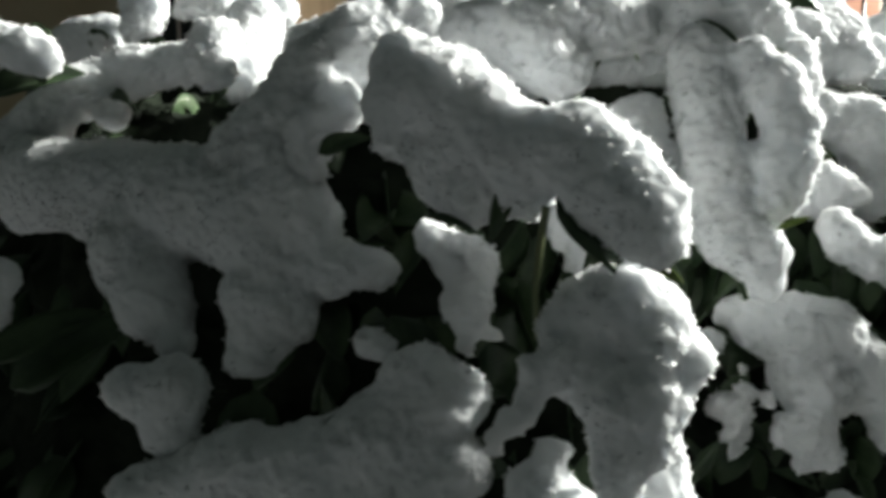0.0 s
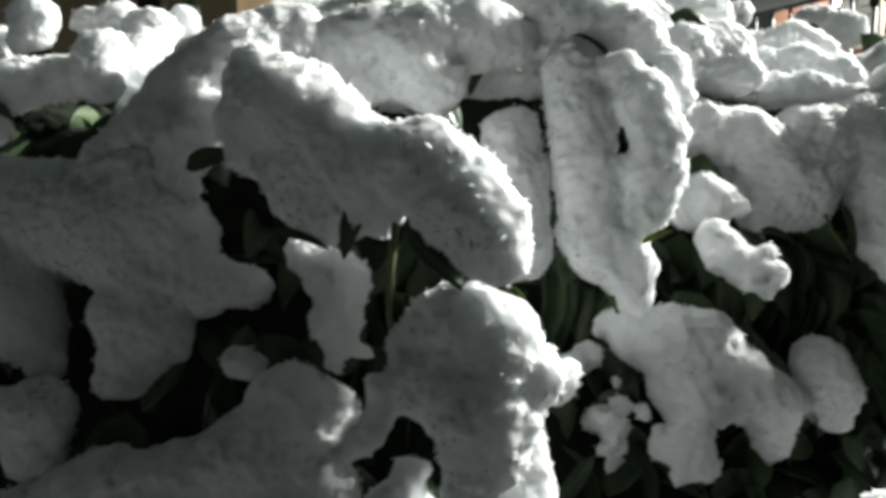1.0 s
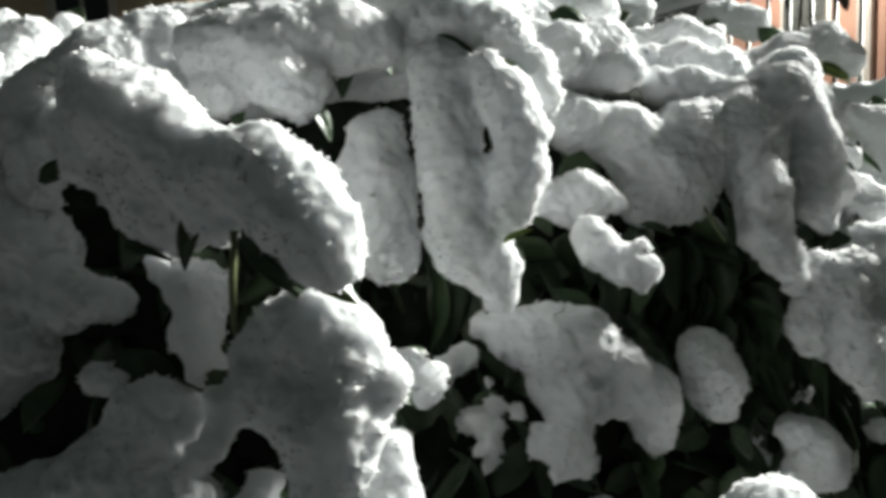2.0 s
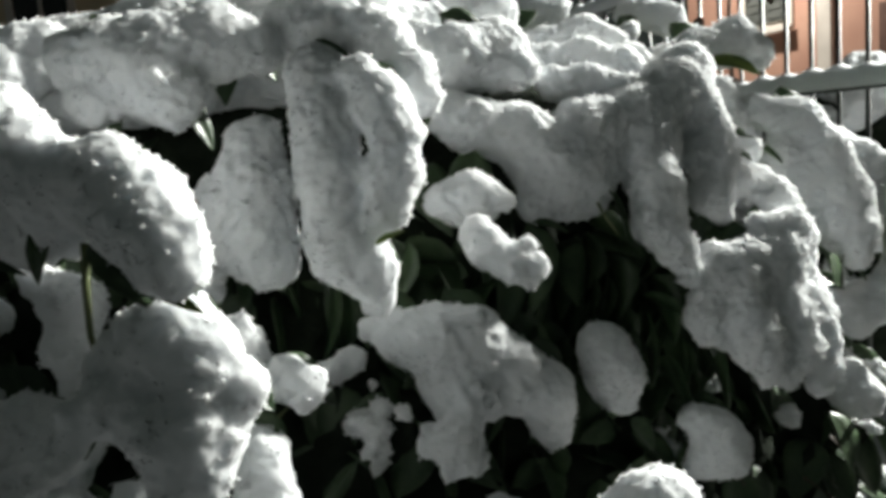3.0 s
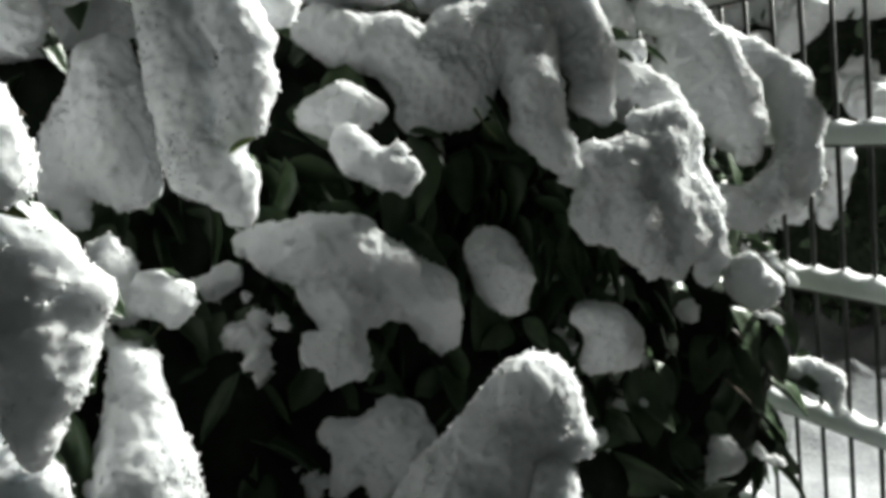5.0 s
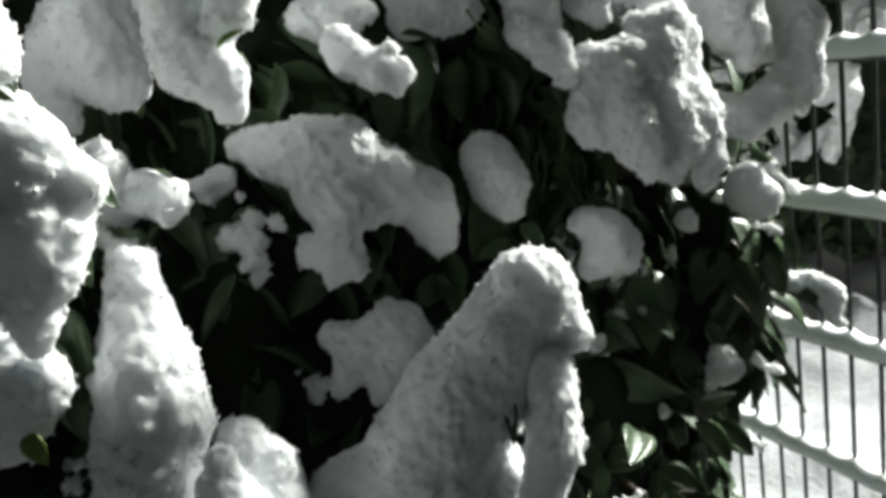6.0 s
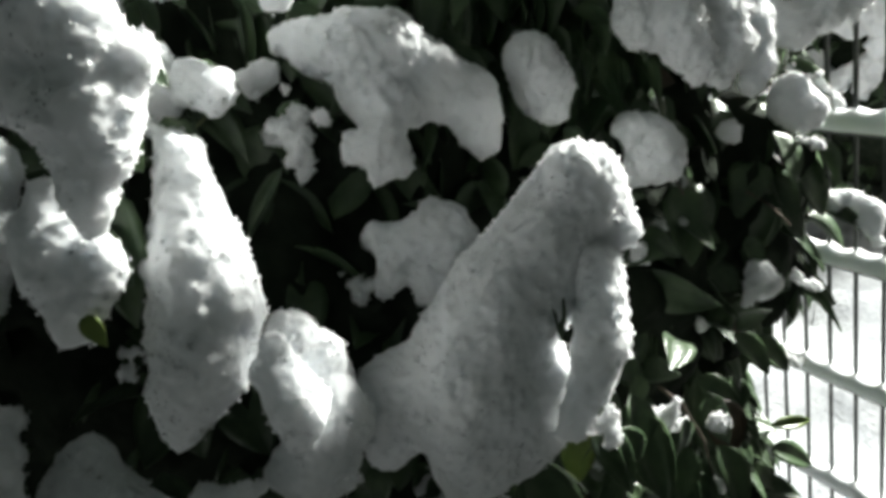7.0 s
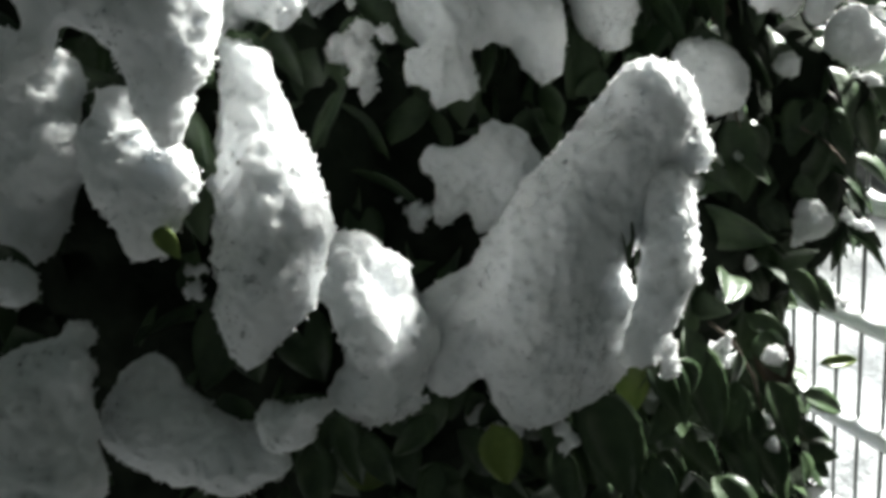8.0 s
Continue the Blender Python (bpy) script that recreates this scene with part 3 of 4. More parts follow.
snow("rough snow mound on low leaves",
     [(-0.014, 0.345, 1.026, 0.008), (-0.035, 0.343, 1.007, 0.022), (-0.013, 0.337, 1.012, 0.009), (-0.019, 0.330, 0.984, 0.012)],
     [(-0.043, 0.335, 0.987, 0.028), (-0.043, 0.325, 0.962, 0.028), (-0.024, 0.320, 0.960, 0.016)])
snow("small snow lump on a low leaf",
     [(-0.029, 0.352, 1.062, 0.012)])
snow("round snow ball on top of the crown",
     [(-0.174, 0.584, 1.373, 0.019), (-0.173, 0.575, 1.355, 0.018)])
snow("bright snow cap on a crown leaf",
     [(-0.243, 0.635, 1.410, 0.019), (-0.245, 0.629, 1.393, 0.014)])
snow("snow cap over a green leaf",
     [(-0.286, 0.498, 1.364, 0.014), (-0.266, 0.496, 1.359, 0.012), (-0.254, 0.495, 1.355, 0.005)])
snow("shaded snow hump at the crown's edge",
     [(-0.311, 0.649, 1.382, 0.017), (-0.288, 0.652, 1.384, 0.022)],
     [(-0.278, 0.623, 1.378, 0.007)])
snow("shaded snow slope between crown leaves",
     [(-0.199, 0.595, 1.360, 0.016), (-0.237, 0.590, 1.354, 0.018), (-0.269, 0.572, 1.339, 0.018), (-0.294, 0.559, 1.318, 0.018), (-0.314, 0.545, 1.302, 0.016)],
     [(-0.242, 0.555, 1.319, 0.012)])
snow("grey snow hollow at the crown",
     [(-0.159, 0.656, 1.388, 0.027), (-0.161, 0.618, 1.352, 0.023)],
     [(-0.142, 0.694, 1.412, 0.015)])
snow("small snow caps along the crown",
     [(-0.227, 0.692, 1.416, 0.011), (-0.195, 0.694, 1.416, 0.014)])
snow("snow on the leaves at the shrub's side",
     [(-0.272, 0.448, 1.220, 0.010), (-0.274, 0.443, 1.196, 0.008)], leaves=False)
snow("round snow ball on a leaf near the fence",
     [(0.599, 0.602, 1.045, 0.022), (0.609, 0.596, 1.034, 0.020)])
snow("snow slab lying along a leaf",
     [(0.615, 0.616, 1.072, 0.005), (0.632, 0.608, 1.051, 0.007), (0.649, 0.605, 1.037, 0.004)])
snow("snow lying on leaves that reach the fence",
     [(0.669, 0.676, 0.926, 0.004), (0.703, 0.669, 0.910, 0.007), (0.726, 0.664, 0.887, 0.016), (0.724, 0.651, 0.865, 0.007)],
     [(0.656, 0.677, 0.922, 0.005), (0.683, 0.668, 0.905, 0.005)])
snow("long snow cap on a leaf before the fence",
     [(0.485, 0.728, 1.360, 0.011), (0.532, 0.739, 1.365, 0.020), (0.576, 0.746, 1.369, 0.024), (0.596, 0.738, 1.358, 0.018)])
snow("rounded snow hump behind the crown",
     [(0.382, 0.816, 1.425, 0.017), (0.409, 0.809, 1.422, 0.014)],
     [(0.482, 0.795, 1.394, 0.011)],
     [(0.510, 0.851, 1.421, 0.018), (0.548, 0.844, 1.411, 0.018), (0.575, 0.831, 1.392, 0.006)])
snow("crusted snow scraps caught in dark leaves",
     [(0.544, 0.576, 0.897, 0.011), (0.550, 0.572, 0.885, 0.013), (0.533, 0.568, 0.879, 0.007)])
snow("small snow scrap on a dark leaf",
     [(0.522, 0.572, 1.037, 0.009)])
snow("dim narrow snow column among dark leaves",
     [(0.100, 0.435, 1.202, 0.008), (0.097, 0.430, 1.182, 0.010), (0.096, 0.423, 1.167, 0.007)])
snow("grainy snow knob on the shrub's edge",
     [(0.511, 0.648, 1.320, 0.011), (0.516, 0.639, 1.291, 0.013)])
snow("small crusted snow scrap caught on dark leaves",
     [(0.435, 0.536, 0.979, 0.004), (0.450, 0.535, 0.979, 0.005)], leaves=False)
snow("small crusted snow scrap caught on dark leaves",
     [(0.457, 0.543, 0.886, 0.003), (0.472, 0.539, 0.876, 0.004)], leaves=False)
snow("small crusted snow scrap caught on dark leaves",
     [(0.577, 0.574, 0.884, 0.004), (0.595, 0.568, 0.870, 0.005)], leaves=False)
snow("small crusted snow scrap caught on dark leaves",
     [(0.328, 0.394, 0.907, 0.005), (0.328, 0.388, 0.892, 0.004)], leaves=False)
snow("small crusted snow scrap caught on dark leaves",
     [(0.399, 0.455, 0.860, 0.004), (0.391, 0.451, 0.844, 0.005)], leaves=False)
snow("small crusted snow scrap caught on dark leaves",
     [(0.339, 0.380, 0.967, 0.003)], leaves=False)
snow("small crusted snow scrap caught on dark leaves",
     [(0.551, 0.554, 0.821, 0.003), (0.564, 0.549, 0.808, 0.004)], leaves=False)
snow("small crusted snow scrap caught on dark leaves",
     [(0.621, 0.611, 0.999, 0.005), (0.630, 0.607, 0.992, 0.004)], leaves=False)
snow("small crusted snow scrap caught on dark leaves",
     [(0.396, 0.475, 0.842, 0.005), (0.410, 0.469, 0.831, 0.005)], leaves=False)
snow("small crusted snow scrap caught on dark leaves",
     [(0.375, 0.448, 0.826, 0.004), (0.386, 0.442, 0.812, 0.006)], leaves=False)
snow("small crusted snow scrap caught on dark leaves",
     [(0.322, 0.410, 0.884, 0.004), (0.323, 0.404, 0.869, 0.004)], leaves=False)
snow("small crusted snow scrap caught on dark leaves",
     [(0.241, 0.355, 0.893, 0.004), (0.245, 0.350, 0.882, 0.004)], leaves=False)
snow("small crusted snow scrap caught on dark leaves",
     [(0.427, 0.449, 0.785, 0.004), (0.431, 0.439, 0.762, 0.004)], leaves=False)
snow("small crusted snow scrap caught on dark leaves",
     [(0.153, 0.330, 0.951, 0.003), (0.158, 0.330, 0.953, 0.003)], leaves=False)
snow("small crusted snow scrap caught on dark leaves",
     [(0.059, 0.363, 1.043, 0.003), (0.057, 0.359, 1.032, 0.003)], leaves=False)
snow("small crusted snow scrap caught on dark leaves",
     [(0.180, 0.445, 1.023, 0.005), (0.187, 0.442, 1.020, 0.004)], leaves=False)
snow("small crusted snow scrap caught on dark leaves",
     [(0.169, 0.420, 1.120, 0.004)], leaves=False)
snow("small crusted snow scrap caught on dark leaves",
     [(0.279, 0.458, 1.224, 0.002)], leaves=False)
snow("small crusted snow scrap caught on dark leaves",
     [(0.217, 0.358, 0.898, 0.003)], leaves=False)

LEAVES = [leaf_mesh("leaf", 0.056 + 0.005 * (i % 3), 0.036 + 0.003 * (i % 2), 0.28 + 0.1 * (i % 4), 0.10 + 0.07 * (i % 3), i) for i in range(8)]
for me in LEAVES:
    me.materials.append(LEAF)
YOUNG = LEAVES[1].copy()
YOUNG.materials.clear()
YOUNG.materials.append(LEAF_YOUNG)
BROWN = LEAVES[3].copy()
BROWN.materials.clear()
BROWN.materials.append(LEAF_BROWN)


def add_leaf(m, me=None, size=1.0):
    ob = new("leaf", me or random.choice(LEAVES))
    ob.parent = shrub
    ob.matrix_basis = m @ Matrix.Scale(size, 4)
    return ob


def outside(p):
    """Whether a point lies past the shrub's side, where the fence stands free."""
    return p[0] - 0.165 > (p[1] + 0.022) * (0.575 if p[2] < 0.75 else 0.575 + 0.45 * min(0.2, p[2] - 0.75))


def set_leaf(base, tip, wide, me):
    """One leaf from its stalk to its tip, its upper face turned up and forward."""
    a, b = Vector(base), Vector(tip)
    long = (b - a).length
    ob = add_leaf(leaf_pose(a, b - a, (0.1, -0.8, 0.55)), me)
    ob.matrix_basis = ob.matrix_basis @ Matrix.Diagonal((long / 0.06, wide * long / 0.06, long / 0.06, 1))


def set_twig(points, r, mat):
    v, f = tube(points, [r * (1 - 0.12 * i) for i in range(len(points))], 7)
    link_mesh("twig", arrays("twig", v, f), mat, shrub)


# leaves that carry the snow, their tips showing under the rolls
rnd = random.Random(3)
for chains in CLUMPS:
    for chain in chains:
        c = [Vector(n[:3]) for n in chain]
        for i in range(len(chain)):
            r = chain[i][3]
            last = i == len(chain) - 1
            if r < 0.007 or (not last and i % 2 == 0):
                continue
            d = c[i] - c[i - 1] if last and i else Vector((rnd.uniform(-.5, .7), rnd.uniform(-.6, .1), -0.8))
            tip = (d.normalized() + Vector((rnd.uniform(-.3, .3), rnd.uniform(-.2, .2), -0.5))).normalized()
            size = max(0.4, min(1.0, (2.3 * r + 0.014) / 0.06))
            end = c[i] + tip * (r + rnd.uniform(0.0, 0.009)) + Vector((0, r * 0.75, 0))
            add_leaf(leaf_pose(end - tip * 0.058 * size, tip, (rnd.uniform(-.3, .3), -0.5, 0.85)), size=size)

# bare glossy leaves on the flank towards the fence, some with crusts of snow left on them
CRUSTS = []
for i in range(620):
    u, w = rnd.random(), rnd.random()
    z = 1.10 - 0.75 * w
    x = 0.32 + 0.34 * u + 0.05 * w
    y = 0.50 + 0.16 * (x - 0.37) / 0.3 + rnd.uniform(0, 0.14) - 0.03 * w
    if outside((x, y, z)):
        continue
    tip = Vector((rnd.gauss(0.15, 0.4), rnd.gauss(-0.35, 0.3), rnd.gauss(-0.75, 0.35)))
    me = None if rnd.random() > 0.08 else (YOUNG if rnd.random() < 0.5 else BROWN)
    add_leaf(leaf_pose((x, y, z), tip, (rnd.gauss(0.15, 0.45), -0.95, 0.45)), me, rnd.uniform(0.5, 0.85))
    if rnd.random() < 0.09 and y < 0.60 and z > 0.72:
        CRUSTS.append(Vector((x, y, z)) + tip.normalized() * 0.022 + Vector((0, -0.004, 0.003)))

# leaves hanging below the large snow mass
for i in range(170):
    z = rnd.uniform(0.70, 0.93)
    x = rnd.uniform(0.06, 0.44)
    y = 0.37 + 0.30 * max(0.0, x - 0.22) + rnd.uniform(0.0, 0.12) - 0.10 * (0.93 - z)
    tip = Vector((rnd.gauss(0.1, 0.45), rnd.gauss(-0.4, 0.3), rnd.gauss(-0.75, 0.3)))
    me = None if rnd.random() > 0.06 else YOUNG
    add_leaf(leaf_pose((x, y, z), tip, (rnd.gauss(0.1, 0.45), -0.9, 0.5)), me, rnd.uniform(0.5, 0.9))
    if rnd.random() < 0.12:
        CRUSTS.append(Vector((x, y, z)) + tip.normalized() * 0.022 + Vector((0, -0.004, 0.003)))
for p in CRUSTS:
    q = p + Vector((rnd.uniform(-0.012, 0.012), rnd.uniform(-0.004, 0.004), rnd.uniform(-0.016, 0.0)))
    snow("small crusted snow scrap caught on dark leaves", [(*p, rnd.uniform(0.0025, 0.0055)), (*q, rnd.uniform(0.002, 0.004))], leaves=False)


set_leaf((0.053, 0.352, 1.270), (0.096, 0.330, 1.233), 1.00, LEAVES[2])
set_leaf((0.031, 0.356, 1.277), (0.022, 0.352, 1.249), 0.60, LEAVES[2])
set_leaf((-0.008, 0.368, 1.259), (0.013, 0.359, 1.255), 0.40, LEAVES[2])
set_leaf((-0.073, 0.439, 1.290), (-0.047, 0.435, 1.301), 0.90, LEAVES[2])
set_leaf((-0.305, 0.510, 1.334), (-0.252, 0.513, 1.353), 0.90, LEAVES[2])
set_leaf((-0.271, 0.441, 1.150), (-0.207, 0.448, 1.193), 0.80, LEAVES[2])
set_leaf((-0.279, 0.434, 1.170), (-0.224, 0.449, 1.199), 0.70, LEAVES[2])
set_leaf((0.247, 0.556, 1.387), (0.280, 0.544, 1.367), 1.10, LEAVES[2])
set_leaf((0.156, 0.469, 1.362), (0.179, 0.459, 1.353), 0.35, LEAVES[2])
set_leaf((0.084, 0.324, 1.242), (0.103, 0.315, 1.235), 0.50, YOUNG)
set_leaf((0.527, 0.710, 1.349), (0.588, 0.706, 1.339), 0.50, YOUNG)
set_leaf((0.495, 0.601, 1.277), (0.534, 0.589, 1.260), 0.30, LEAVES[2])
set_leaf((0.086, 0.357, 1.283), (0.101, 0.355, 1.277), 0.50, BROWN)
set_leaf((0.180, 0.401, 1.243), (0.195, 0.395, 1.251), 0.40, YOUNG)
set_leaf((0.351, 0.508, 1.251), (0.366, 0.501, 1.214), 0.25, LEAVES[2])
set_leaf((0.292, 0.498, 1.235), (0.315, 0.494, 1.229), 0.50, LEAVES[2])
set_leaf((0.074, 0.372, 1.133), (0.070, 0.344, 1.070), 0.80, LEAVES[2])
set_leaf((0.057, 0.326, 1.083), (0.065, 0.318, 1.068), 0.90, YOUNG)
set_leaf((0.455, 0.546, 1.007), (0.460, 0.516, 0.952), 1.20, LEAVES[2])
set_leaf((0.482, 0.567, 0.905), (0.511, 0.548, 0.873), 0.80, LEAVES[2])
set_leaf((0.519, 0.552, 0.843), (0.554, 0.538, 0.811), 1.00, LEAVES[2])
set_leaf((0.659, 0.671, 0.916), (0.718, 0.647, 0.879), 0.50, LEAVES[2])
set_leaf((0.650, 0.676, 0.928), (0.694, 0.657, 0.901), 0.40, LEAVES[2])
set_leaf((0.605, 0.616, 1.078), (0.648, 0.598, 1.034), 0.50, LEAVES[2])
set_leaf((0.498, 0.485, 0.796), (0.542, 0.488, 0.788), 0.45, YOUNG)
set_leaf((0.158, 0.416, 1.116), (0.127, 0.407, 1.082), 0.40, LEAVES[2])
set_leaf((0.296, 0.363, 1.025), (0.295, 0.349, 0.998), 0.50, LEAVES[2])
set_leaf((0.236, 0.397, 1.021), (0.254, 0.390, 1.030), 0.50, LEAVES[2])
set_leaf((0.265, 0.367, 0.908), (0.279, 0.330, 0.852), 1.10, LEAVES[2])
set_leaf((0.199, 0.343, 0.917), (0.202, 0.325, 0.884), 1.20, YOUNG)
set_leaf((0.323, 0.411, 0.893), (0.338, 0.383, 0.854), 1.00, LEAVES[2])
set_leaf((0.355, 0.437, 0.884), (0.373, 0.400, 0.821), 0.90, LEAVES[2])
set_leaf((0.167, 0.333, 0.939), (0.141, 0.324, 0.926), 1.00, LEAVES[2])
set_leaf((0.125, 0.326, 0.942), (0.137, 0.310, 0.918), 1.00, LEAVES[2])
set_leaf((0.114, 0.340, 0.949), (0.119, 0.321, 0.915), 0.90, LEAVES[2])
set_leaf((0.256, 0.365, 0.928), (0.280, 0.352, 0.926), 0.90, YOUNG)
set_leaf((0.236, 0.357, 0.879), (0.238, 0.335, 0.852), 1.10, LEAVES[2])
set_leaf((0.443, 0.503, 0.847), (0.472, 0.483, 0.829), 1.00, LEAVES[2])
set_leaf((0.444, 0.487, 0.834), (0.461, 0.466, 0.786), 1.20, BROWN)
set_leaf((0.382, 0.443, 0.823), (0.401, 0.419, 0.780), 1.00, LEAVES[2])
set_leaf((0.415, 0.445, 0.780), (0.436, 0.424, 0.732), 1.00, LEAVES[2])
set_leaf((0.479, 0.504, 0.881), (0.505, 0.488, 0.847), 0.90, LEAVES[2])
set_twig([(0.048, 0.351, 1.264), (0.045, 0.352, 1.244), (0.043, 0.354, 1.221), (0.044, 0.359, 1.197)], 0.0021, SHOOT)
set_twig([(0.398, 0.476, 0.867), (0.414, 0.469, 0.849), (0.424, 0.458, 0.820), (0.425, 0.448, 0.793)], 0.0016, BARK)
set_twig([(0.109, 0.409, 1.142), (0.118, 0.416, 1.150), (0.129, 0.423, 1.157)], 0.0011, SHOOT)
set_twig([(0.342, 0.508, 1.243), (0.347, 0.506, 1.231), (0.355, 0.503, 1.218)], 0.0012, SHOOT)
set_twig([(0.532, 0.567, 0.980), (0.551, 0.560, 0.964), (0.569, 0.560, 0.941)], 0.0015, BARK)
set_twig([(0.423, 0.508, 1.055), (0.439, 0.508, 1.029), (0.452, 0.520, 1.007)], 0.0012, BARK)


def leaf_stuff(name, parent, places, mat, label):
    """Many leaves joined into one mesh."""
    verts, faces, base = [], [], 0
    src = []
    for me in LEAVES[:4]:
        v = np.array([q.co[:] for q in me.vertices])
        src.append((v, [tuple(p.vertices) for p in me.polygons]))
    out = []
    for k, m in enumerate(places):
        v, f = src[k % 4]
        mm = np.array(m)
        out.append(v @ mm[:3, :3].T + mm[:3, 3])
        faces += [tuple(i + base for i in q) for q in f]
        base += len(v)
    ob = link_mesh(name, arrays(name, np.vstack(out), faces), mat, parent, label)
    return tagged(ob, kind="stuff")


places = []
cv = [(v.co.copy(), v.normal.copy()) for v in core.vertices if v.normal.y < 0.25 and v.co.z > 0.4]
for k in range(2600):
    p, nrm = rnd.choice(cv)
    tip = nrm * 0.5 + Vector((rnd.gauss(0, 0.4), rnd.gauss(0, 0.3), -0.7 + rnd.gauss(0, 0.3)))
    places.append(leaf_pose(p + nrm * rnd.uniform(-0.06, 0.0), tip, nrm + Vector((0, 0, 0.5)), rnd.gauss(0, 0.5)) @ Matrix.Scale(rnd.uniform(0.8, 1.2), 4))
leaf_stuff("foliage", shrub, places, LEAF, "mass of dark inner leaves")


# dense leaves on the side towards the lamp
places = []
for k in range(800):
    p = Vector((rnd.uniform(0.44, 0.70), 0, rnd.uniform(0.5, 1.2)))
    p.y = 0.66 + 0.25 * (p.x - 0.44) + rnd.random() * 0.34
    if outside(p):
        continue
    tip = Vector((rnd.gauss(0.3, 0.4), rnd.gauss(-0.2, 0.4), rnd.gauss(-0.6, 0.35)))
    places.append(leaf_pose(p, tip, (rnd.gauss(0.5, 0.4), -0.5, 0.6)) @ Matrix.Scale(rnd.uniform(0.85, 1.2), 4))
leaf_stuff("foliage", shrub, places, LEAF, "dense leaves on the side of the shrub")

# leaves that fill the hollow under the snow shelf and behind the hanging cushions
places = []
for k in range(620):
    if k % 2:
        p = Vector((rnd.uniform(0.31, 0.45), rnd.uniform(0.55, 0.63), rnd.uniform(1.10, 1.22)))
    else:
        p = Vector((rnd.uniform(0.02, 0.31), rnd.uniform(0.50, 0.60), rnd.uniform(1.02, 1.24)))
    tip = Vector((rnd.gauss(0.0, 0.4), rnd.gauss(-0.1, 0.35), rnd.gauss(-0.8, 0.3)))
    places.append(leaf_pose(p, tip, (rnd.gauss(0.6, 0.5), rnd.gauss(0.2, 0.5), 0.5)) @ Matrix.Scale(rnd.uniform(0.8, 1.1), 4))
leaf_stuff("foliage", shrub, places, LEAF, "dark leaves in the hollow under the snow")


def build_climber():
    """Withered leaves left on the fence bars."""
    climber = tagged(new("withered_climber"), "withered brown climber clinging to the fence bars", "climber")
    pts = [at(0.86, 1.05, 1.28), at(0.875, 1.045, 1.40), at(0.87, 1.05, 1.52), at(0.885, 1.05, 1.62)]
    v, f = tube(pts, [0.003, 0.003, 0.0025, 0.002], 6)
    link_mesh("twig", arrays("twig", v, f), BARK, climber)
    rl = random.Random(4)
    for k in range(14):
        u, z = rl.choice((0.82, 0.865, 0.91, 0.95)) + rl.uniform(-0.012, 0.012), rl.uniform(1.40, 1.56)
        ob = new("leaf", BROWN)
        ob.parent = climber
        ob.matrix_basis = leaf_pose(at(u, 1.05, z), (rl.gauss(0, 0.4), -0.3, -0.9), (rl.gauss(0, 0.5), -0.8, 0.3)) @ Matrix.Scale(rl.uniform(0.35, 0.6), 4)


# ---- hedge beyond the fence ----
def at(u, d, z):
    return FN * d + FU * u + Vector((0, 0, z))


def build_hedge():
    hedge = tagged(new("hedge"), "clipped leafy hedge behind the fence, half buried in snow", "hedge")
    row = [[(*at(1.95 + 0.45 * i, 3.05, 1.0), 0.34) for i in range(5)], [(*at(2.0 + 0.45 * i, 3.1, 0.45), 0.38) for i in range(5)]]
    # hedge filler, coloured near-black as the shade between its leaves
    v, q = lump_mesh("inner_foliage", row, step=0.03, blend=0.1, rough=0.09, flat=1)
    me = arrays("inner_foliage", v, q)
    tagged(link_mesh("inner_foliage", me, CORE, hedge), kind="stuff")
    rnd = random.Random(8)
    spots = [(w.co.copy(), w.normal.copy()) for w in me.vertices if w.normal.dot(FN) < 0.3]
    out = []
    for k in range(900):
        p, n = rnd.choice(spots)
        tip = n * 0.7 + Vector((rnd.gauss(0, 0.4), rnd.gauss(0, 0.4), rnd.gauss(-0.3, 0.4)))
        out.append(leaf_pose(p + n * rnd.uniform(-0.01, 0.06), tip, n + Vector((0, 0, 0.6)), rnd.gauss(0, 0.5)) @ Matrix.Scale(rnd.uniform(0.9, 1.5), 4))
    leaf_stuff("foliage", hedge, out, LEAF, "dark hedge leaves")
    for k in range(34):
        u, z = rnd.uniform(1.6, 3.3), 1.42 - 1.0 * rnd.random() ** 1.3
        d = 2.98 - 0.33 * math.sqrt(max(0.05, 1 - ((z - 0.95) / 0.55) ** 2)) + rnd.uniform(-0.03, 0.05)
        r = rnd.uniform(0.035, 0.085)
        a = at(u, d, z)
        b = at(u + rnd.uniform(-0.16, 0.16), d - rnd.uniform(0.0, 0.05), z - rnd.uniform(0.03, 0.12))
        v, q = lump_mesh("snow_clump", [[(*a, r), (*((a + b) / 2), r * 0.9), (*b, r * 0.55)]], step=0.009, blend=0.03, rough=0.018, flat=1)
        for v, q in pieces(v, q, 60):
            tagged(link_mesh("snow_clump", arrays("snow_clump", v, q), SNOW), "snow lump lying on the hedge", "snow", "snow lumps on the hedge")
    crest = [[(*at(1.65 + 0.15 * i, 2.95 + rnd.uniform(-0.06, 0.06), 1.36 + rnd.uniform(-0.03, 0.03)), rnd.uniform(0.06, 0.11)) for i in range(16)]]
    v, q = lump_mesh("snow_ridge", crest, step=0.012, blend=0.05, rough=0.03, flat=1)
    for v, q in pieces(v, q, 80):
        tagged(link_mesh("snow_ridge", arrays("snow_ridge", v, q), SNOW), "uneven snow along the top of the hedge", "snow")


build_hedge()
build_climber()


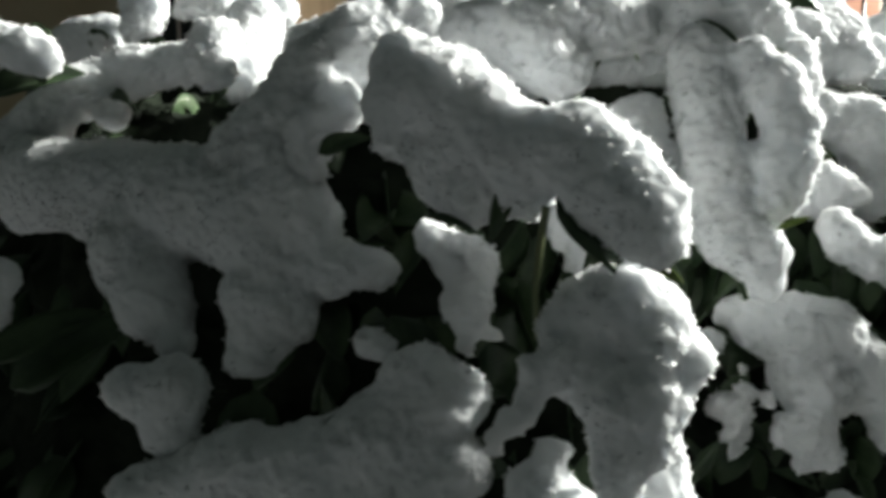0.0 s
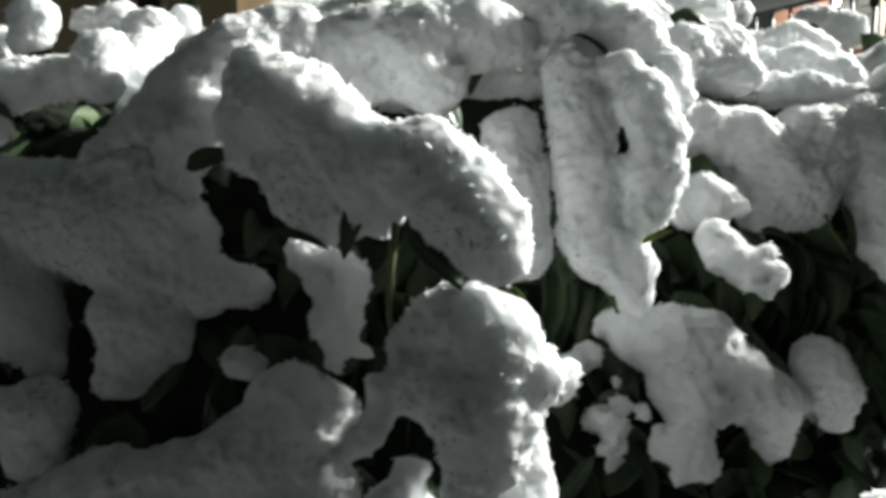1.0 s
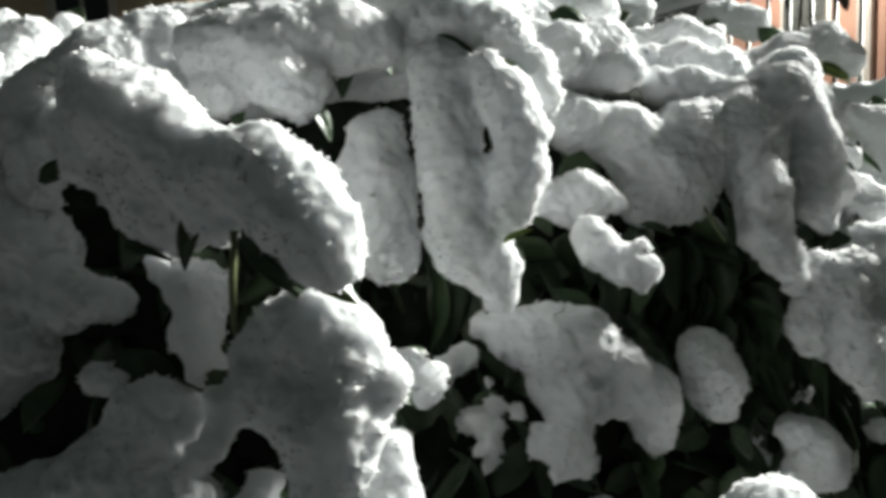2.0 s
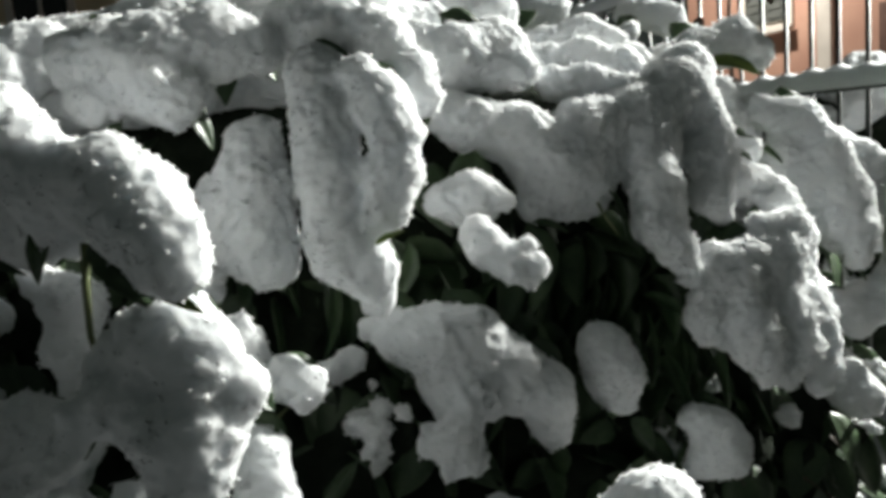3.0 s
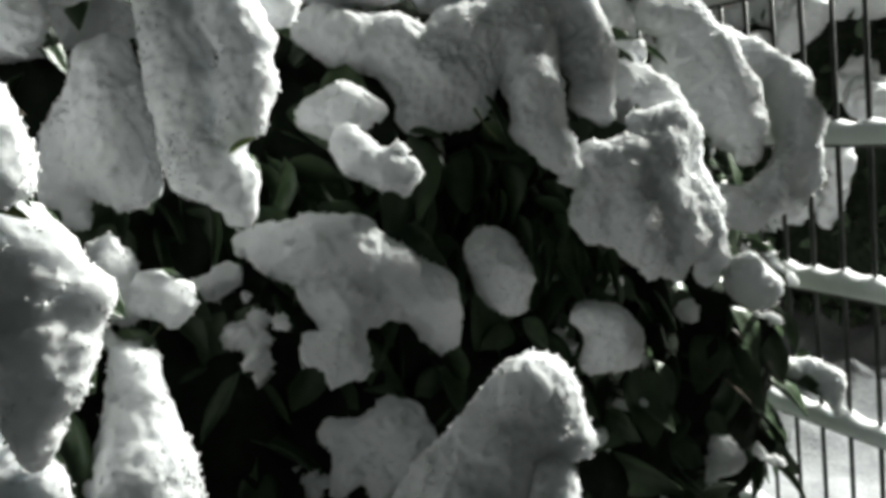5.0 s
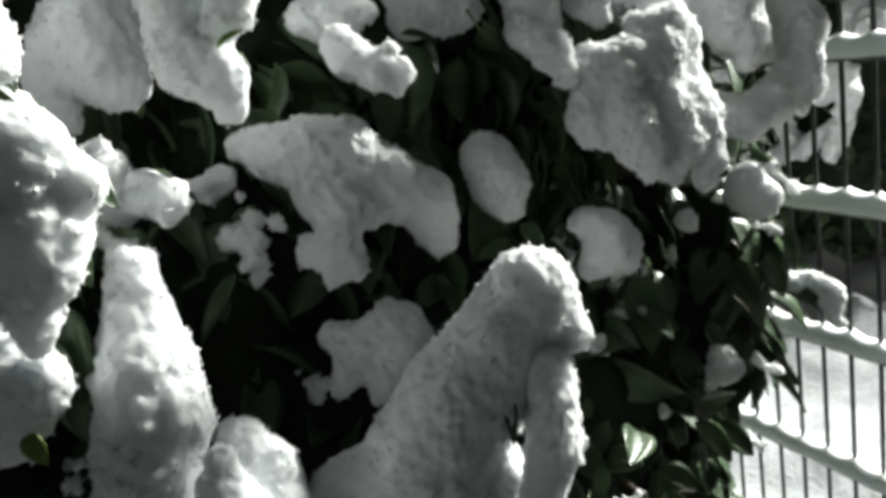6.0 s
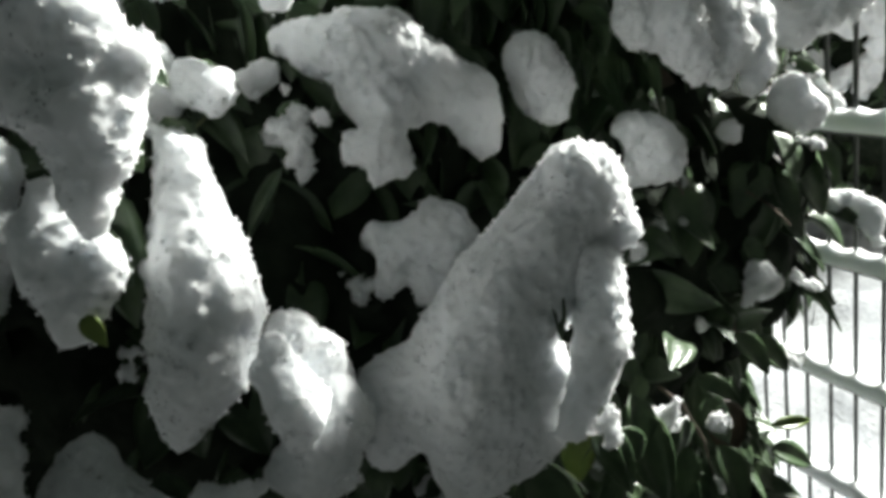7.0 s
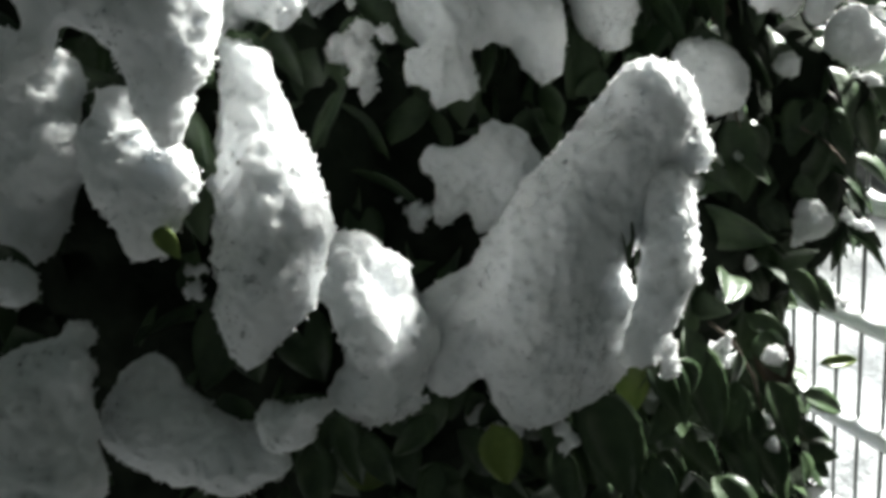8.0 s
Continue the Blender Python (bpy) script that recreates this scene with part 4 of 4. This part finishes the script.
# ---- houses ----
def window(parent, u, z, d, wide, high):
    w = wall_box("window", parent, PLASTER_PALE, u - wide / 2 - 0.08, u + wide / 2 + 0.08, d - 0.05, d - 0.005, z - 0.08, z + high + 0.08, 0.01, "pale stone window surround")
    for side in (0, 1):
        a = u - wide / 2 + side * wide / 2
        p = wall_box("shutter", w, SHUTTER, a + 0.01, a + wide / 2 - 0.01, d - 0.09, d - 0.052, z, z + high, 0.008, "grey closed shutter leaf")
        p.matrix_parent_inverse = w.matrix_basis.inverted()
        for k in range(int(high / 0.12)):
            s = wall_box("slat", parent, SHUTTER, a + 0.06, a + wide / 2 - 0.06, d - 0.105, d - 0.092, z + 0.05 + k * 0.12, z + 0.13 + k * 0.12, 0.004)
    s = wall_box("sill", w, PLASTER_PALE, u - wide / 2 - 0.12, u + wide / 2 + 0.12, d - 0.2, d - 0.052, z - 0.16, z - 0.085, 0.01, "snowy stone sill")
    s.matrix_parent_inverse = w.matrix_basis.inverted()


def build_red_house():
    house = tagged(new("house"), "house with red plaster walls, pale pilaster and grey shutters", "house")
    wall_box("wall", house, PLASTER_RED, 0.5, 10.1, 9.0, 17.0, -0.1, 6.2)
    wall_box("roof", house, ROOF, 0.0, 10.6, 8.5, 17.5, 6.2, 6.5, 0.05)
    wall_box("plinth", house, PLASTER_PALE, 0.5, 10.1, 8.96, 8.995, -0.1, 0.6)
    wall_box("pilaster", house, PLASTER_PALE, 7.3, 7.52, 8.92, 8.995, 0.62, 6.19, 0.012, "pale stone pilaster")
    for u in (8.4, 3.6):
        window(house, u, 2.55, 9.0, 0.75, 1.5)
    door = wall_box("door", house, WOOD_DARK, 5.35, 6.62, 8.94, 8.995, 0.0, 2.5, 0.01, "dark brown wooden door")
    for a in (5.45, 6.02):
        for z in (0.15, 1.3):
            p = wall_box("panel", door, WOOD_DARK, a, a + 0.5, 8.91, 8.938, z, z + 1.0, 0.015)
            p.matrix_parent_inverse = door.matrix_basis.inverted()


def build_ochre_house():
    house = tagged(new("house"), "house with plain ochre plaster walls and a dark window", "house")
    for lo, hi, name, mat, bev in (((-7.5, 9, -0.1), (-1.9, 16, 6.4), "wall", PLASTER_OCHRE, 0.02), ((-7.9, 8.6, 6.4), (-1.5, 16.4, 6.7), "roof", ROOF, 0.05)):
        bm = bmesh.new()
        box(bm, lo, hi, bev)
        part(name, bm, mat, house)
    bm = bmesh.new()
    for lo, hi in (((-3.42, 8.95, 2.2), (-3.34, 8.99, 4.0)), ((-2.76, 8.95, 2.2), (-2.68, 8.99, 4.0)), ((-3.34, 8.95, 3.92), (-2.76, 8.99, 4.0)), ((-3.34, 8.95, 2.2), (-2.76, 8.99, 2.28)), ((-3.07, 8.95, 2.28), (-3.03, 8.99, 3.92))):
        box(bm, lo, hi, 0.006)
    frame_ob = part("window_frame", bm, PLASTER_PALE, house, "pale painted window frame")
    bm = bmesh.new()
    box(bm, (-3.34, 8.975, 2.28), (-2.76, 8.995, 3.92))
    part("pane", bm, GLASS, frame_ob, "dark glass pane")


def build_wall_lamp():
    lamp = tagged(new("wall_lamp"), "small lit lamp on the red house wall", "lamp")
    p = at(8.62, 8.8, 3.06)
    v, f = tube([p + FN * 0.2, p + FN * 0.1 + Vector((0, 0, 0.08)), p + Vector((0, 0, 0.06))], [0.015, 0.015, 0.03])
    link_mesh("bracket", arrays("bracket", v, f), STEEL, lamp)
    glow = bpy.data.materials.new("lit_bulb")
    glow.use_nodes = True
    glow.node_tree.nodes["Principled BSDF"].inputs["Emission Color"].default_value = (1, 0.97, 0.9, 1)
    glow.node_tree.nodes["Principled BSDF"].inputs["Emission Strength"].default_value = 8
    bm = bmesh.new()
    bmesh.ops.create_uvsphere(bm, u_segments=12, v_segments=8, radius=0.045, matrix=Matrix.Translation(p))
    part("bulb", bm, glow, lamp, "glowing white bulb", True)


build_red_house()
build_ochre_house()
build_wall_lamp()
